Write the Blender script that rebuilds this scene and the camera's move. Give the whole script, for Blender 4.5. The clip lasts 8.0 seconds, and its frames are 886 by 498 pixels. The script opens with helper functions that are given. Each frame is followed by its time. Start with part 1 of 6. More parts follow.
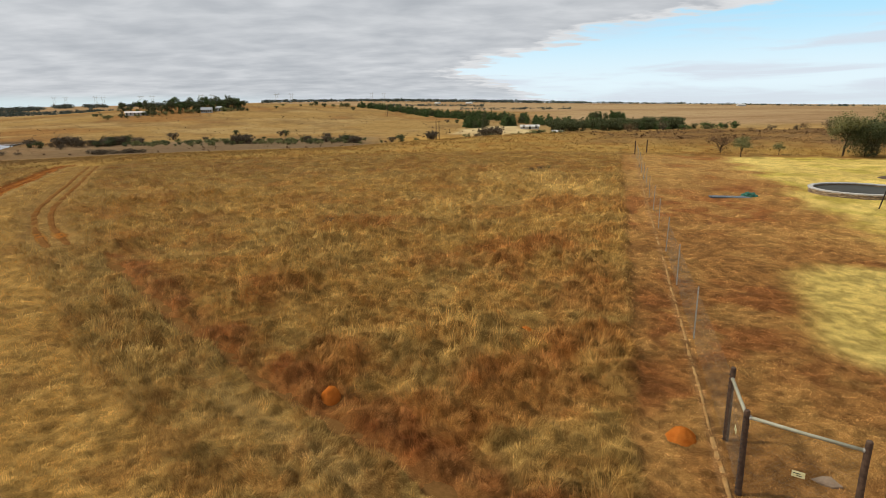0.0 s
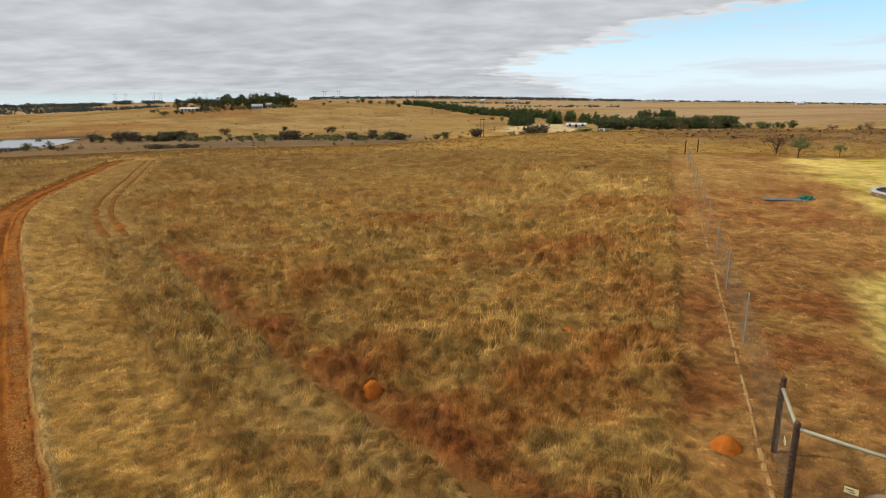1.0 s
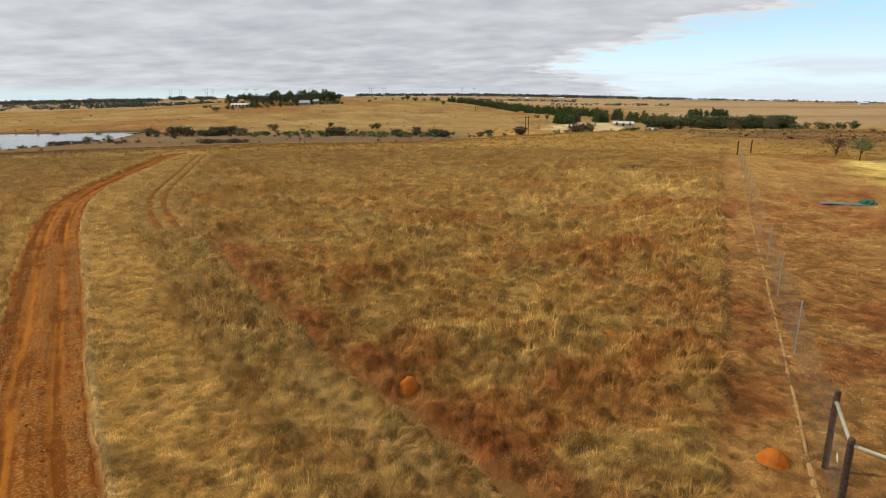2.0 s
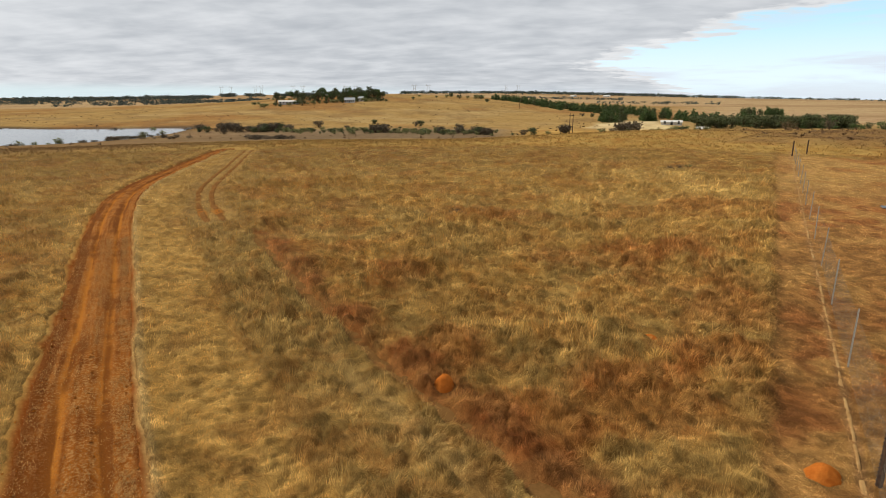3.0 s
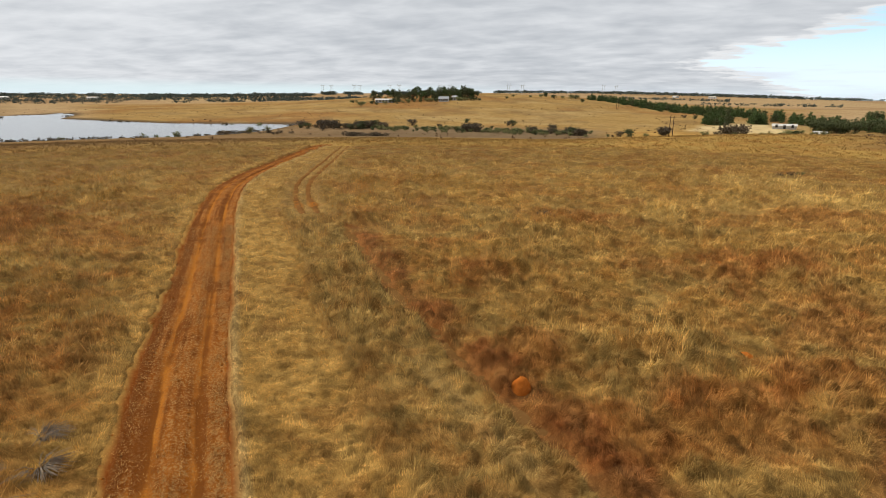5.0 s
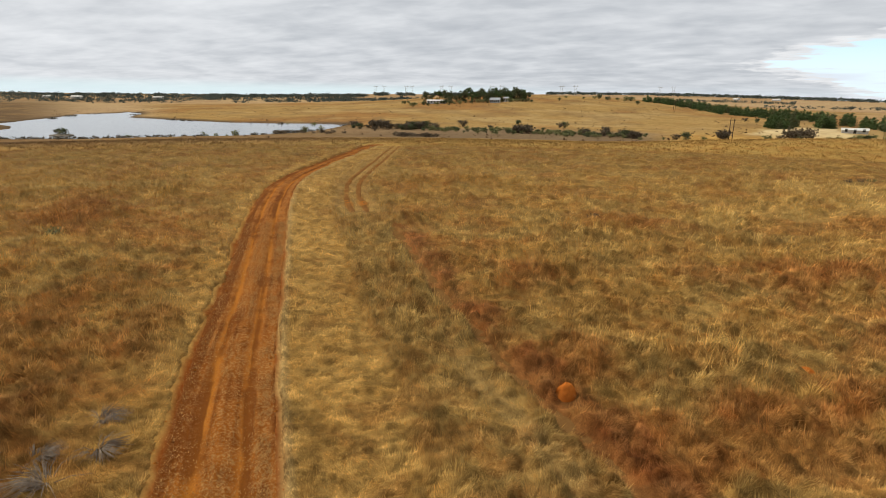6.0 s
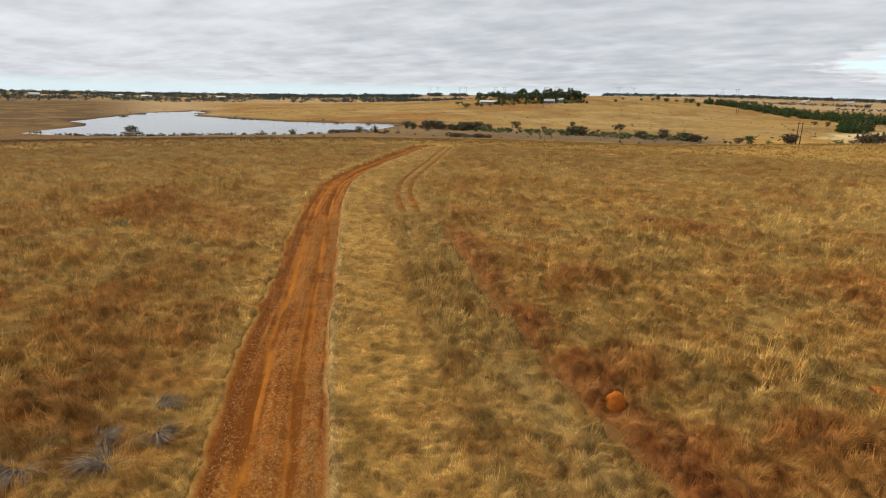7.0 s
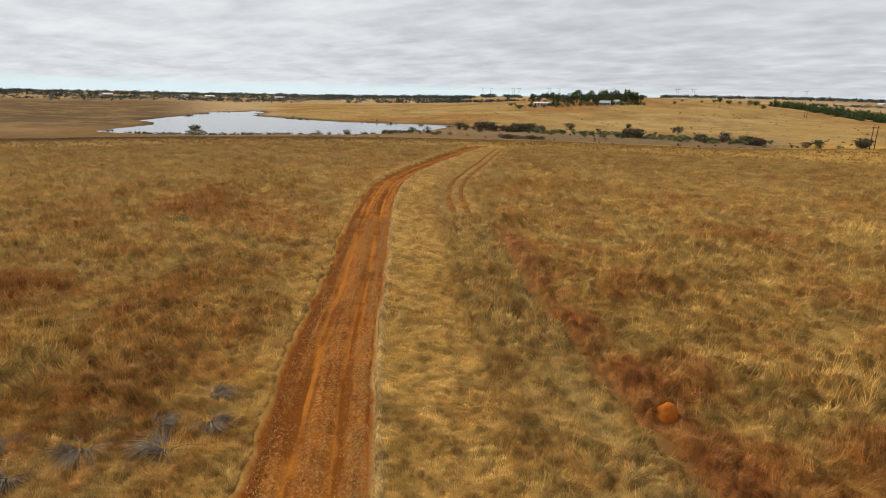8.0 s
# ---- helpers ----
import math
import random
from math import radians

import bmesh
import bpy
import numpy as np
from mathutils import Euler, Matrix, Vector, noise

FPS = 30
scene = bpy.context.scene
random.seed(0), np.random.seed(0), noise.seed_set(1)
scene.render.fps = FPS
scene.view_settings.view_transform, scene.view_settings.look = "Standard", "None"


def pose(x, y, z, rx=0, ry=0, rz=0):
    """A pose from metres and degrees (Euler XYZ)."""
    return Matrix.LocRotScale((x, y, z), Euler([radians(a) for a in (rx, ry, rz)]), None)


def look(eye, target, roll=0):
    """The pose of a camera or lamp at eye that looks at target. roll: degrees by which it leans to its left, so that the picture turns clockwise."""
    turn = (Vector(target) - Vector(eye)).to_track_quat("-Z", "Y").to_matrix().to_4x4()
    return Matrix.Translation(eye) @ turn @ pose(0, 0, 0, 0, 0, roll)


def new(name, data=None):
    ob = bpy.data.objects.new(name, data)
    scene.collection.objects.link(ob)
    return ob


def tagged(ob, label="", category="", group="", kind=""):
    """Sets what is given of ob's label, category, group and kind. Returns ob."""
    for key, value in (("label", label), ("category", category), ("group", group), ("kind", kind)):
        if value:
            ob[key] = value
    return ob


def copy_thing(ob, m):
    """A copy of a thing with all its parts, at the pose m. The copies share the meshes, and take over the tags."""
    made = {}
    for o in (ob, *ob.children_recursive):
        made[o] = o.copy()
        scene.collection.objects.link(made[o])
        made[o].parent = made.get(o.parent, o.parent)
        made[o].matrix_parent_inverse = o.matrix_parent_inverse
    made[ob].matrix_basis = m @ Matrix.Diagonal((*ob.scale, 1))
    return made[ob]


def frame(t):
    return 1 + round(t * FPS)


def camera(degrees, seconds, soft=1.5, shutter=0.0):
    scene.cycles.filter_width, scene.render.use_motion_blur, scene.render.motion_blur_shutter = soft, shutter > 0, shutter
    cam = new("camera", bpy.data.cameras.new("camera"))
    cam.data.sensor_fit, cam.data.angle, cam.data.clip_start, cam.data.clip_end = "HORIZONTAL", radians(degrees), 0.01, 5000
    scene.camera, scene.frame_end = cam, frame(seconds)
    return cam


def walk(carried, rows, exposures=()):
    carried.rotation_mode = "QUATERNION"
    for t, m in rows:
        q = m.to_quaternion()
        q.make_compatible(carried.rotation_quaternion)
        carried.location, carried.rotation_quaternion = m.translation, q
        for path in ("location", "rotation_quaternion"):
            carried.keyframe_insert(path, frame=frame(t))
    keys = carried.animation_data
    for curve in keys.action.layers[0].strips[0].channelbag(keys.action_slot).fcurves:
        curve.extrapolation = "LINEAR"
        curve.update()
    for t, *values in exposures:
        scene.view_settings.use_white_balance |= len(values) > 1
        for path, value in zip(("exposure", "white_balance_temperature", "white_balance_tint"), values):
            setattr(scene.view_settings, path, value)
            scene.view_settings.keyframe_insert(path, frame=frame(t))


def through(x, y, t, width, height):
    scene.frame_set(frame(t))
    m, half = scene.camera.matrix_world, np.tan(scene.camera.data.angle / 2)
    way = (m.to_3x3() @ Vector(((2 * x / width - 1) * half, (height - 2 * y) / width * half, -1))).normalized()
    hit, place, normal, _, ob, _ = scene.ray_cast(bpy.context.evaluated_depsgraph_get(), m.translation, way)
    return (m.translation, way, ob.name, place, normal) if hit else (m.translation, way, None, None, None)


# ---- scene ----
cam = camera(74.73, 8.0, soft=0.6)
walk(cam, [
    (0.0, pose(0.00, 0.00, 9.00, 76.06, 0.66, 0.00)),
    (0.5, pose(-0.01, -0.03, 9.03, 75.97, 0.56, 2.14)),
    (1.0, pose(-0.02, -0.07, 9.05, 75.86, 0.45, 4.33)),
    (1.5, pose(-0.01, -0.04, 9.05, 75.74, 0.27, 6.50)),
    (3.0, pose(0.07, 0.08, 9.03, 75.41, -0.04, 12.77)),
    (3.5, pose(0.12, 0.13, 9.02, 75.29, -0.11, 14.91)),
    (4.0, pose(0.18, 0.11, 9.03, 75.28, -0.20, 17.02)),
    (4.5, pose(0.17, 0.11, 9.04, 75.29, -0.38, 19.31)),
    (6.0, pose(0.16, 0.19, 9.01, 75.35, -0.78, 26.61)),
    (6.5, pose(0.15, 0.23, 9.00, 75.37, -0.92, 29.14)),
    (7.0, pose(0.13, 0.25, 9.01, 75.34, -1.05, 31.72)),
    (7.5, pose(0.12, 0.26, 9.00, 75.34, -1.11, 34.25)),
    (8.0, pose(0.09, 0.28, 9.00, 75.35, -1.23, 36.79)),
], exposures=((0.0, -0.10), (2.5, 0.0), (5.0, 0.06), (8.0, 0.06)))


# ---- world and sun ----
SUN_AZ, SUN_EL = 80.0, 46.0          # degrees to the left of straight ahead, degrees up


class Shade:
    """A node tree with short calls: n(kind, inputs, settings) returns the node's first output."""

    def __init__(self, tree):
        self.t = tree

    def node(self, kind, ins=None, **settings):
        nd = self.t.nodes.new(kind)
        for k, v in settings.items():
            setattr(nd, k, v)
        for k, v in (ins or {}).items():
            if isinstance(v, bpy.types.NodeSocket):
                self.t.links.new(v, nd.inputs[k])
            else:
                nd.inputs[k].default_value = v
        return nd

    def n(self, kind, ins=None, **settings):
        return self.node(kind, ins, **settings).outputs[0]

    def math(self, op, a, b=0.0, c=0.0):
        return self.n("ShaderNodeMath", {0: a, 1: b, 2: c}, operation=op)

    def mix(self, fac, a, b, blend="MIX"):
        nd = self.node("ShaderNodeMix", data_type="RGBA", blend_type=blend)
        for i, v in ((0, fac), (6, a), (7, b)):
            if isinstance(v, bpy.types.NodeSocket):
                self.t.links.new(v, nd.inputs[i])
            else:
                nd.inputs[i].default_value = v if i == 0 else (*v, 1.0)
        return nd.outputs[2]

    def noise(self, vec, scale, detail=3.0, rough=0.55, distort=0.0):
        ins = {"Scale": scale, "Detail": detail, "Roughness": rough, "Distortion": distort}
        if vec is not None:
            ins["Vector"] = vec
        return self.n("ShaderNodeTexNoise", ins)

    def span(self, v, lo, hi, a=0.0, b=1.0):
        return self.n("ShaderNodeMapRange", {0: v, 1: lo, 2: hi, 3: a, 4: b}, interpolation_type="SMOOTHSTEP")


world = bpy.data.worlds.new("sky")
scene.world = world
world.use_nodes = True
world.node_tree.nodes.clear()
w = Shade(world.node_tree)
way = w.node("ShaderNodeTexCoord").outputs["Generated"]
xyz = w.node("ShaderNodeSeparateXYZ", {0: way})
up = w.math("MAXIMUM", xyz.outputs[2], 0.0)
lift = w.math("ADD", up, 0.12)
cu = w.math("DIVIDE", xyz.outputs[0], lift)
cv = w.math("DIVIDE", xyz.outputs[1], lift)
deck = w.n("ShaderNodeCombineXYZ", {0: cu, 1: cv, 2: 0.0})
# rolls of the cloud deck, a little longer across the view
rolls = w.noise(w.n("ShaderNodeMapping", {0: deck, 3: (1.0, 1.25, 1.0)}), 1.9, 4.0, 0.5, 0.25)
soft = w.noise(deck, 0.35, 2.0, 0.5)
lumps = w.noise(w.n("ShaderNodeMapping", {0: deck, 3: (0.9, 1.2, 1.0)}), 4.6, 3.0, 0.5, 0.2)
edge_n = w.noise(w.n("ShaderNodeMapping", {0: deck, 1: (3.0, 7.0, 0.0), 3: (0.8, 1.3, 1.0)}), 1.5, 6.0, 0.6)
# the edge of the deck: a wedge of clear sky that opens to the right
depth = w.math("SUBTRACT", cv, 5.7)
rim = w.math("ADD", 0.08, w.math("MAXIMUM", w.math("MULTIPLY", depth, -0.66), w.math("MULTIPLY", depth, 0.58)))
past = w.math("ADD", w.math("SUBTRACT", cu, rim), w.math("ADD", w.math("MULTIPLY", w.math("SUBTRACT", edge_n, 0.5), 1.1), w.math("MULTIPLY", w.math("SUBTRACT", lumps, 0.5), 0.7)))
front = w.span(cv, 0.2, 1.8)
gap = w.math("MULTIPLY", w.span(past, -0.02, 0.16), front)
tone = w.math("ADD", w.math("MULTIPLY", rolls, 0.55), w.math("ADD", w.math("MULTIPLY", soft, 0.2), w.math("MULTIPLY", lumps, 0.25)))
tone = w.span(w.math("SUBTRACT", tone, w.math("MULTIPLY", w.span(xyz.outputs[0], -0.95, -0.25), 0.11)), 0.12, 0.76)
cloud = w.mix(tone, (0.45, 0.48, 0.52), (0.81, 0.83, 0.855))
# lit rim of the deck beside the gap
cloud = w.mix(w.math("MULTIPLY", w.span(past, -0.22, -0.02), w.math("MULTIPLY", front, 0.5)), cloud, (0.95, 0.95, 0.95))
sky = w.n("ShaderNodeTexSky", sky_type="NISHITA", sun_disc=False, sun_elevation=radians(SUN_EL), sun_rotation=radians(-SUN_AZ),
          air_density=1.0, dust_density=0.6, ozone_density=1.6, altitude=1500.0)
blue = w.mix(1.0, sky, (0.115, 0.115, 0.115), "MULTIPLY")
blue = w.mix(w.span(up, 0.02, 0.15), (0.84, 0.99, 1.06), w.mix(0.75, blue, (0.50, 0.94, 1.2)))
streak = w.noise(w.n("ShaderNodeMapping", {0: way, 3: (2.2, 2.2, 26.0)}), 1.6, 5.0, 0.55, 0.4)
blue = w.mix(w.math("MULTIPLY", w.span(streak, 0.47, 0.66), w.span(up, 0.17, 0.07, 0.0, 0.75)), blue, (0.72, 0.77, 0.86))
whole = w.mix(gap, cloud, blue)
# pale clear band low over the horizon
low = w.math("MULTIPLY", w.span(up, 0.024, 0.006), w.span(xyz.outputs[0], -0.15, -0.6))
whole = w.mix(w.math("MULTIPLY", low, 0.7), whole, (0.72, 0.93, 0.93))
whole = w.mix(w.span(up, 0.03, 0.0, 0.0, 0.5), whole, (0.72, 0.80, 0.86))
back = w.n("ShaderNodeBackground", {"Color": whole, "Strength": 1.0})
w.node("ShaderNodeOutputWorld", {"Surface": back})

sun_data = bpy.data.lights.new("sun", "SUN")
sun_data.energy, sun_data.angle, sun_data.color = 3.1, radians(5.0), (1.0, 0.918, 0.775)
sun = new("sun", sun_data)
a, e = radians(SUN_AZ), radians(SUN_EL)
sun.matrix_world = look((-math.sin(a) * math.cos(e) * 50, math.cos(a) * math.cos(e) * 50, math.sin(e) * 50), (0, 0, 0))


# ---- materials ----
def material(name, build, rough=0.85, metal=0.0, spec=0.3):
    m = bpy.data.materials.new(name)
    m.use_nodes = True
    m.node_tree.nodes.clear()
    s = Shade(m.node_tree)
    made = build(s)
    colour, bump, strength, dist = made if len(made) == 4 else (made[0], None, 0.0, 0.0)
    ins = {"Roughness": rough, "Metallic": metal, "Specular IOR Level": spec}
    if isinstance(colour, bpy.types.NodeSocket):
        ins["Base Color"] = colour
    else:
        ins["Base Color"] = (*colour, 1.0)
    if bump is not None:
        ins["Normal"] = s.n("ShaderNodeBump", {"Height": bump, "Strength": strength, "Distance": dist})
    s.node("ShaderNodeOutputMaterial", {"Surface": s.n("ShaderNodeBsdfPrincipled", ins)})
    return m


def place(s):
    return s.node("ShaderNodeTexCoord").outputs["Object"]


def worn(name, a, b, scale=6.0, rough=0.8, metal=0.0, bump=0.4, dist=0.01, fine=60.0, third=None):
    """Two tones in patches, with fine grain, and a third tone in stains."""
    def build(s):
        v = s.node("ShaderNodeNewGeometry").outputs["Position"]
        c = s.mix(s.span(s.noise(v, scale, 4.0), 0.35, 0.65), a, b)
        if third:
            c = s.mix(s.span(s.noise(v, scale * 0.37, 5.0, 0.65), 0.55, 0.68), c, third)
        g = s.noise(v, fine, 3.0, 0.6)
        c = s.mix(s.math("MULTIPLY", s.span(g, 0.3, 0.75), 0.45), c, tuple(x * 0.55 for x in a))
        return c, g, bump, dist
    return material(name, build, rough, metal, 0.3 if rough < 0.93 else 0.0)


def leafy(name, a, b, rough=0.75):
    def build(s):
        r = s.node("ShaderNodeNewGeometry").outputs["Random Per Island"]
        v = s.node("ShaderNodeObjectInfo").outputs["Random"]
        c = s.mix(r, a, b)
        c = s.mix(s.math("MULTIPLY", v, 0.5), c, tuple(x * 0.6 for x in b))
        return (c,)
    return blades(name, build, 0.45, 0.25)


def ground_build(s):
    v = s.node("ShaderNodeNewGeometry").outputs["Position"]
    tone = s.n("ShaderNodeAttribute", attribute_name="tone")
    fine = s.noise(v, 9.0, 6.0, 0.7)
    mid = s.noise(v, 0.9, 6.0, 0.65)
    broad = s.noise(v, 0.06, 6.0, 0.62)
    c = s.mix(s.span(fine, 0.3, 0.7, 0.0, 0.5), tone, s.mix(1.0, tone, (0.50, 0.42, 0.36), "MULTIPLY"))
    c = s.mix(s.span(mid, 0.45, 0.72, 0.0, 0.55), c, s.mix(1.0, c, (1.38, 1.42, 1.45), "MULTIPLY"))
    c = s.mix(s.span(mid, 0.46, 0.28, 0.0, 0.5), c, s.mix(1.0, c, (0.62, 0.55, 0.50), "MULTIPLY"))
    patch = s.noise(v, 0.022, 6.0, 0.7)
    rough = s.noise(s.n("ShaderNodeMapping", {0: v, 3: (1.0, 0.6, 1.0)}), 0.22, 6.0, 0.75)
    c = s.mix(s.span(patch, 0.42, 0.62, 0.0, 0.32), c, s.mix(1.0, c, (0.66, 0.60, 0.56), "MULTIPLY"))
    c = s.mix(s.span(rough, 0.50, 0.66, 0.0, 0.5), c, s.mix(1.0, c, (0.60, 0.55, 0.50), "MULTIPLY"))
    c = s.mix(s.span(rough, 0.48, 0.34, 0.0, 0.4), c, s.mix(1.0, c, (1.30, 1.30, 1.28), "MULTIPLY"))
    c = s.mix(s.span(broad, 0.48, 0.68, 0.0, 0.35), c, s.mix(1.0, c, (0.85, 0.70, 0.60), "MULTIPLY"))
    h = s.math("ADD", s.math("MULTIPLY", fine, 0.4), mid)
    return c, h, 0.7, 0.12


def grass_build(s):
    r = s.node("ShaderNodeNewGeometry").outputs["Random Per Island"]
    tone = s.n("ShaderNodeAttribute", attribute_name="tone")
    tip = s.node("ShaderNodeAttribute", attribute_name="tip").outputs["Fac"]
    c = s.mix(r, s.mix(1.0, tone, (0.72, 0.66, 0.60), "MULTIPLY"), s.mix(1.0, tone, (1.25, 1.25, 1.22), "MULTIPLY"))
    # bleached tips; shade towards each blade's foot is put into the colour
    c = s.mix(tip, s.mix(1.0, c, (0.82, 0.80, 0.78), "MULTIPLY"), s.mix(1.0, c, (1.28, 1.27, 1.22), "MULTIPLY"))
    return (c,)


def soil_build(s):
    v = s.node("ShaderNodeNewGeometry").outputs["Position"]
    wear = s.node("ShaderNodeAttribute", attribute_name="wear").outputs["Fac"]
    big = s.noise(v, 0.8, 5.0, 0.6)
    fine = s.noise(v, 22.0, 5.0, 0.7)
    crumbs = s.n("ShaderNodeTexVoronoi", {"Vector": v, "Scale": 16.0})
    c = s.mix(s.span(big, 0.35, 0.65), (0.22, 0.062, 0.008), (0.31, 0.100, 0.014))
    c = s.mix(wear, c, (0.42, 0.150, 0.020))
    streak = s.node("ShaderNodeAttribute", attribute_name="streak").outputs["Fac"]
    c = s.mix(s.span(streak, 0.40, 0.62, 0.0, 0.8), c, (0.125, 0.036, 0.007))
    straw = s.math("MULTIPLY", s.span(s.noise(v, 11.0, 4.0, 0.8), 0.49, 0.57), s.math("SUBTRACT", 1.0, wear))
    straw = s.math("MULTIPLY", straw, s.span(streak, 0.62, 0.40, 0.25, 1.0))
    c = s.mix(s.math("MULTIPLY", straw, 0.75), c, (0.44, 0.25, 0.085))
    c = s.mix(s.span(fine, 0.42, 0.66, 0.0, 0.5), c, (0.13, 0.042, 0.012))
    h = s.math("SUBTRACT", s.math("ADD", fine, s.math("MULTIPLY", big, 0.5)), s.math("MULTIPLY", crumbs, 0.5))
    return c, h, 0.8, 0.05


def blades(name, build, up=0.8, through=0.3, dome=False):
    """Thin leaves and blades: they scatter light on both sides, and shade as the tuft they stand in."""
    m = bpy.data.materials.new(name)
    m.use_nodes = True
    m.node_tree.nodes.clear()
    s = Shade(m.node_tree)
    colour = build(s)[0]
    own = s.n("ShaderNodeVectorMath", {0: s.node("ShaderNodeNewGeometry").outputs["Normal"], 1: (1.0 - up,) * 3}, operation="MULTIPLY")
    rise = (0.0, 0.0, up)
    if dome:
        rise = s.n("ShaderNodeVectorMath", {0: s.node("ShaderNodeAttribute", attribute_name="dome").outputs["Vector"], 1: (up,) * 3}, operation="MULTIPLY")
    lean = s.n("ShaderNodeVectorMath", {0: s.n("ShaderNodeVectorMath", {0: own, 1: rise}, operation="ADD")}, operation="NORMALIZE")
    face = s.n("ShaderNodeBsdfPrincipled", {"Base Color": colour, "Roughness": 0.8, "Specular IOR Level": 0.15, "Normal": lean})
    back = s.n("ShaderNodeBsdfTranslucent", {"Color": colour, "Normal": lean})
    s.node("ShaderNodeOutputMaterial", {"Surface": s.n("ShaderNodeMixShader", {0: through, 1: face, 2: back})})
    return m


GROUND = material("veld_ground", ground_build, 1.0, 0.0, 0.0)
RUT_SOIL = worn("rut_soil", (0.165, 0.075, 0.023), (0.23, 0.105, 0.033), 0.8, 1.0, 0.0, 0.7, 0.03, 20.0, (0.22, 0.080, 0.016))
STUBBLE_SOIL = worn("trodden_straw", (0.34, 0.19, 0.07), (0.44, 0.27, 0.11), 2.0, 0.95, 0.0, 0.6, 0.03, 24.0, (0.34, 0.16, 0.05))
PATH_SOIL = worn("trodden_red_soil", (0.165, 0.058, 0.017), (0.22, 0.095, 0.030), 2.5, 1.0, 0.0, 0.7, 0.03, 20.0, (0.20, 0.105, 0.036))
GRASS = blades("dry_grass", grass_build, 0.6, 0.22, True)


def thatch_build(s):
    """Matted dry stems: upright streaks, bleached and rusty strands."""
    v = s.node("ShaderNodeNewGeometry").outputs["Position"]
    tone = s.n("ShaderNodeAttribute", attribute_name="tone")
    strands = s.noise(s.n("ShaderNodeMapping", {0: v, 3: (1.0, 1.0, 0.22)}), 42.0, 3.0, 0.6, 0.4)
    tufts = s.noise(v, 9.0, 4.0, 0.6)
    c = s.mix(s.span(strands, 0.35, 0.65), s.mix(1.0, tone, (0.60, 0.54, 0.48), "MULTIPLY"), s.mix(1.0, tone, (1.22, 1.22, 1.20), "MULTIPLY"))
    c = s.mix(s.span(tufts, 0.52, 0.68, 0.0, 0.5), c, s.mix(1.0, c, (0.72, 0.58, 0.46), "MULTIPLY"))
    return c, s.math("ADD", strands, tufts), 0.9, 0.06


THATCH = material("matted_grass", thatch_build, 0.95, 0.0, 0.05)
SOIL = material("red_soil", soil_build, 1.0, 0.0, 0.02)
MOUND = worn("termite_soil", (0.42, 0.118, 0.018), (0.50, 0.155, 0.026), 4.0, 0.95, 0.0, 0.6, 0.03, 26.0, (0.38, 0.10, 0.014))
POST = worn("creosoted_wood", (0.070, 0.042, 0.027), (0.125, 0.076, 0.047), 9.0, 0.8, 0.0, 0.5, 0.006, 70.0)
STEEL = worn("galvanised_steel", (0.38, 0.36, 0.31), (0.48, 0.455, 0.39), 7.0, 0.6, 0.1, 0.2, 0.002, 90.0)
PIPE = worn("painted_pipe", (0.33, 0.315, 0.22), (0.42, 0.40, 0.29), 5.0, 0.55, 0.0, 0.2, 0.002, 60.0, (0.36, 0.33, 0.26))
WIRE = worn("wire", (0.20, 0.165, 0.115), (0.29, 0.245, 0.18), 12.0, 0.8, 0.0)
BLACK = worn("black_plastic", (0.015, 0.015, 0.016), (0.03, 0.03, 0.03), 20.0, 0.5)
SIGN = worn("yellow_sign", (0.72, 0.66, 0.32), (0.80, 0.75, 0.45), 12.0, 0.5)
STONE = worn("fieldstone", (0.24, 0.17, 0.11), (0.36, 0.26, 0.16), 2.2, 0.9, 0.0, 0.8, 0.03, 18.0, (0.15, 0.10, 0.07))
CONCRETE = worn("concrete", (0.42, 0.40, 0.37), (0.54, 0.52, 0.48), 2.5, 0.9, 0.0, 0.5, 0.01, 40.0, (0.32, 0.28, 0.24))
SHEET = worn("blue_grey_sheet", (0.23, 0.27, 0.31), (0.30, 0.34, 0.38), 1.2, 0.5, 0.0, 0.2, 0.004, 30.0)
TARP = worn("green_net", (0.035, 0.14, 0.095), (0.06, 0.20, 0.14), 3.0, 0.7, 0.0, 0.6, 0.02, 20.0)
BARK = worn("bark", (0.075, 0.052, 0.036), (0.13, 0.095, 0.065), 5.0, 0.95, 0.0, 0.8, 0.02, 30.0)
TWIG = worn("grey_twigs", (0.175, 0.128, 0.088), (0.31, 0.235, 0.165), 8.0, 0.9, 0.0, 0.4, 0.005, 50.0)
WHITEWASH = worn("whitewashed_wall", (0.50, 0.48, 0.44), (0.60, 0.58, 0.53), 0.6, 0.85, 0.0, 0.2, 0.01, 8.0)
ROOF = worn("sheet_roof", (0.34, 0.36, 0.38), (0.44, 0.46, 0.47), 0.5, 0.5, 0.2, 0.2, 0.01, 8.0)
PALE_ROOF = worn("pale_roof", (0.62, 0.60, 0.55), (0.72, 0.70, 0.65), 0.4, 0.6, 0.0, 0.2, 0.01, 8.0)
DARK_GLASS = material("window_glass", lambda s: ((0.03, 0.035, 0.04),), 0.08, 0.0, 0.5)
PINE = leafy("pine_needles", (0.048, 0.082, 0.024), (0.112, 0.155, 0.045))
GUM = leafy("gum_leaves", (0.054, 0.066, 0.026), (0.122, 0.134, 0.052))
THORN = leafy("bare_thorn_twigs", (0.075, 0.056, 0.034), (0.16, 0.118, 0.072))
OLIVE = leafy("olive_leaves", (0.137, 0.143, 0.047), (0.280, 0.267, 0.104))
RUST = leafy("rusty_leaves", (0.13, 0.075, 0.034), (0.235, 0.14, 0.066))
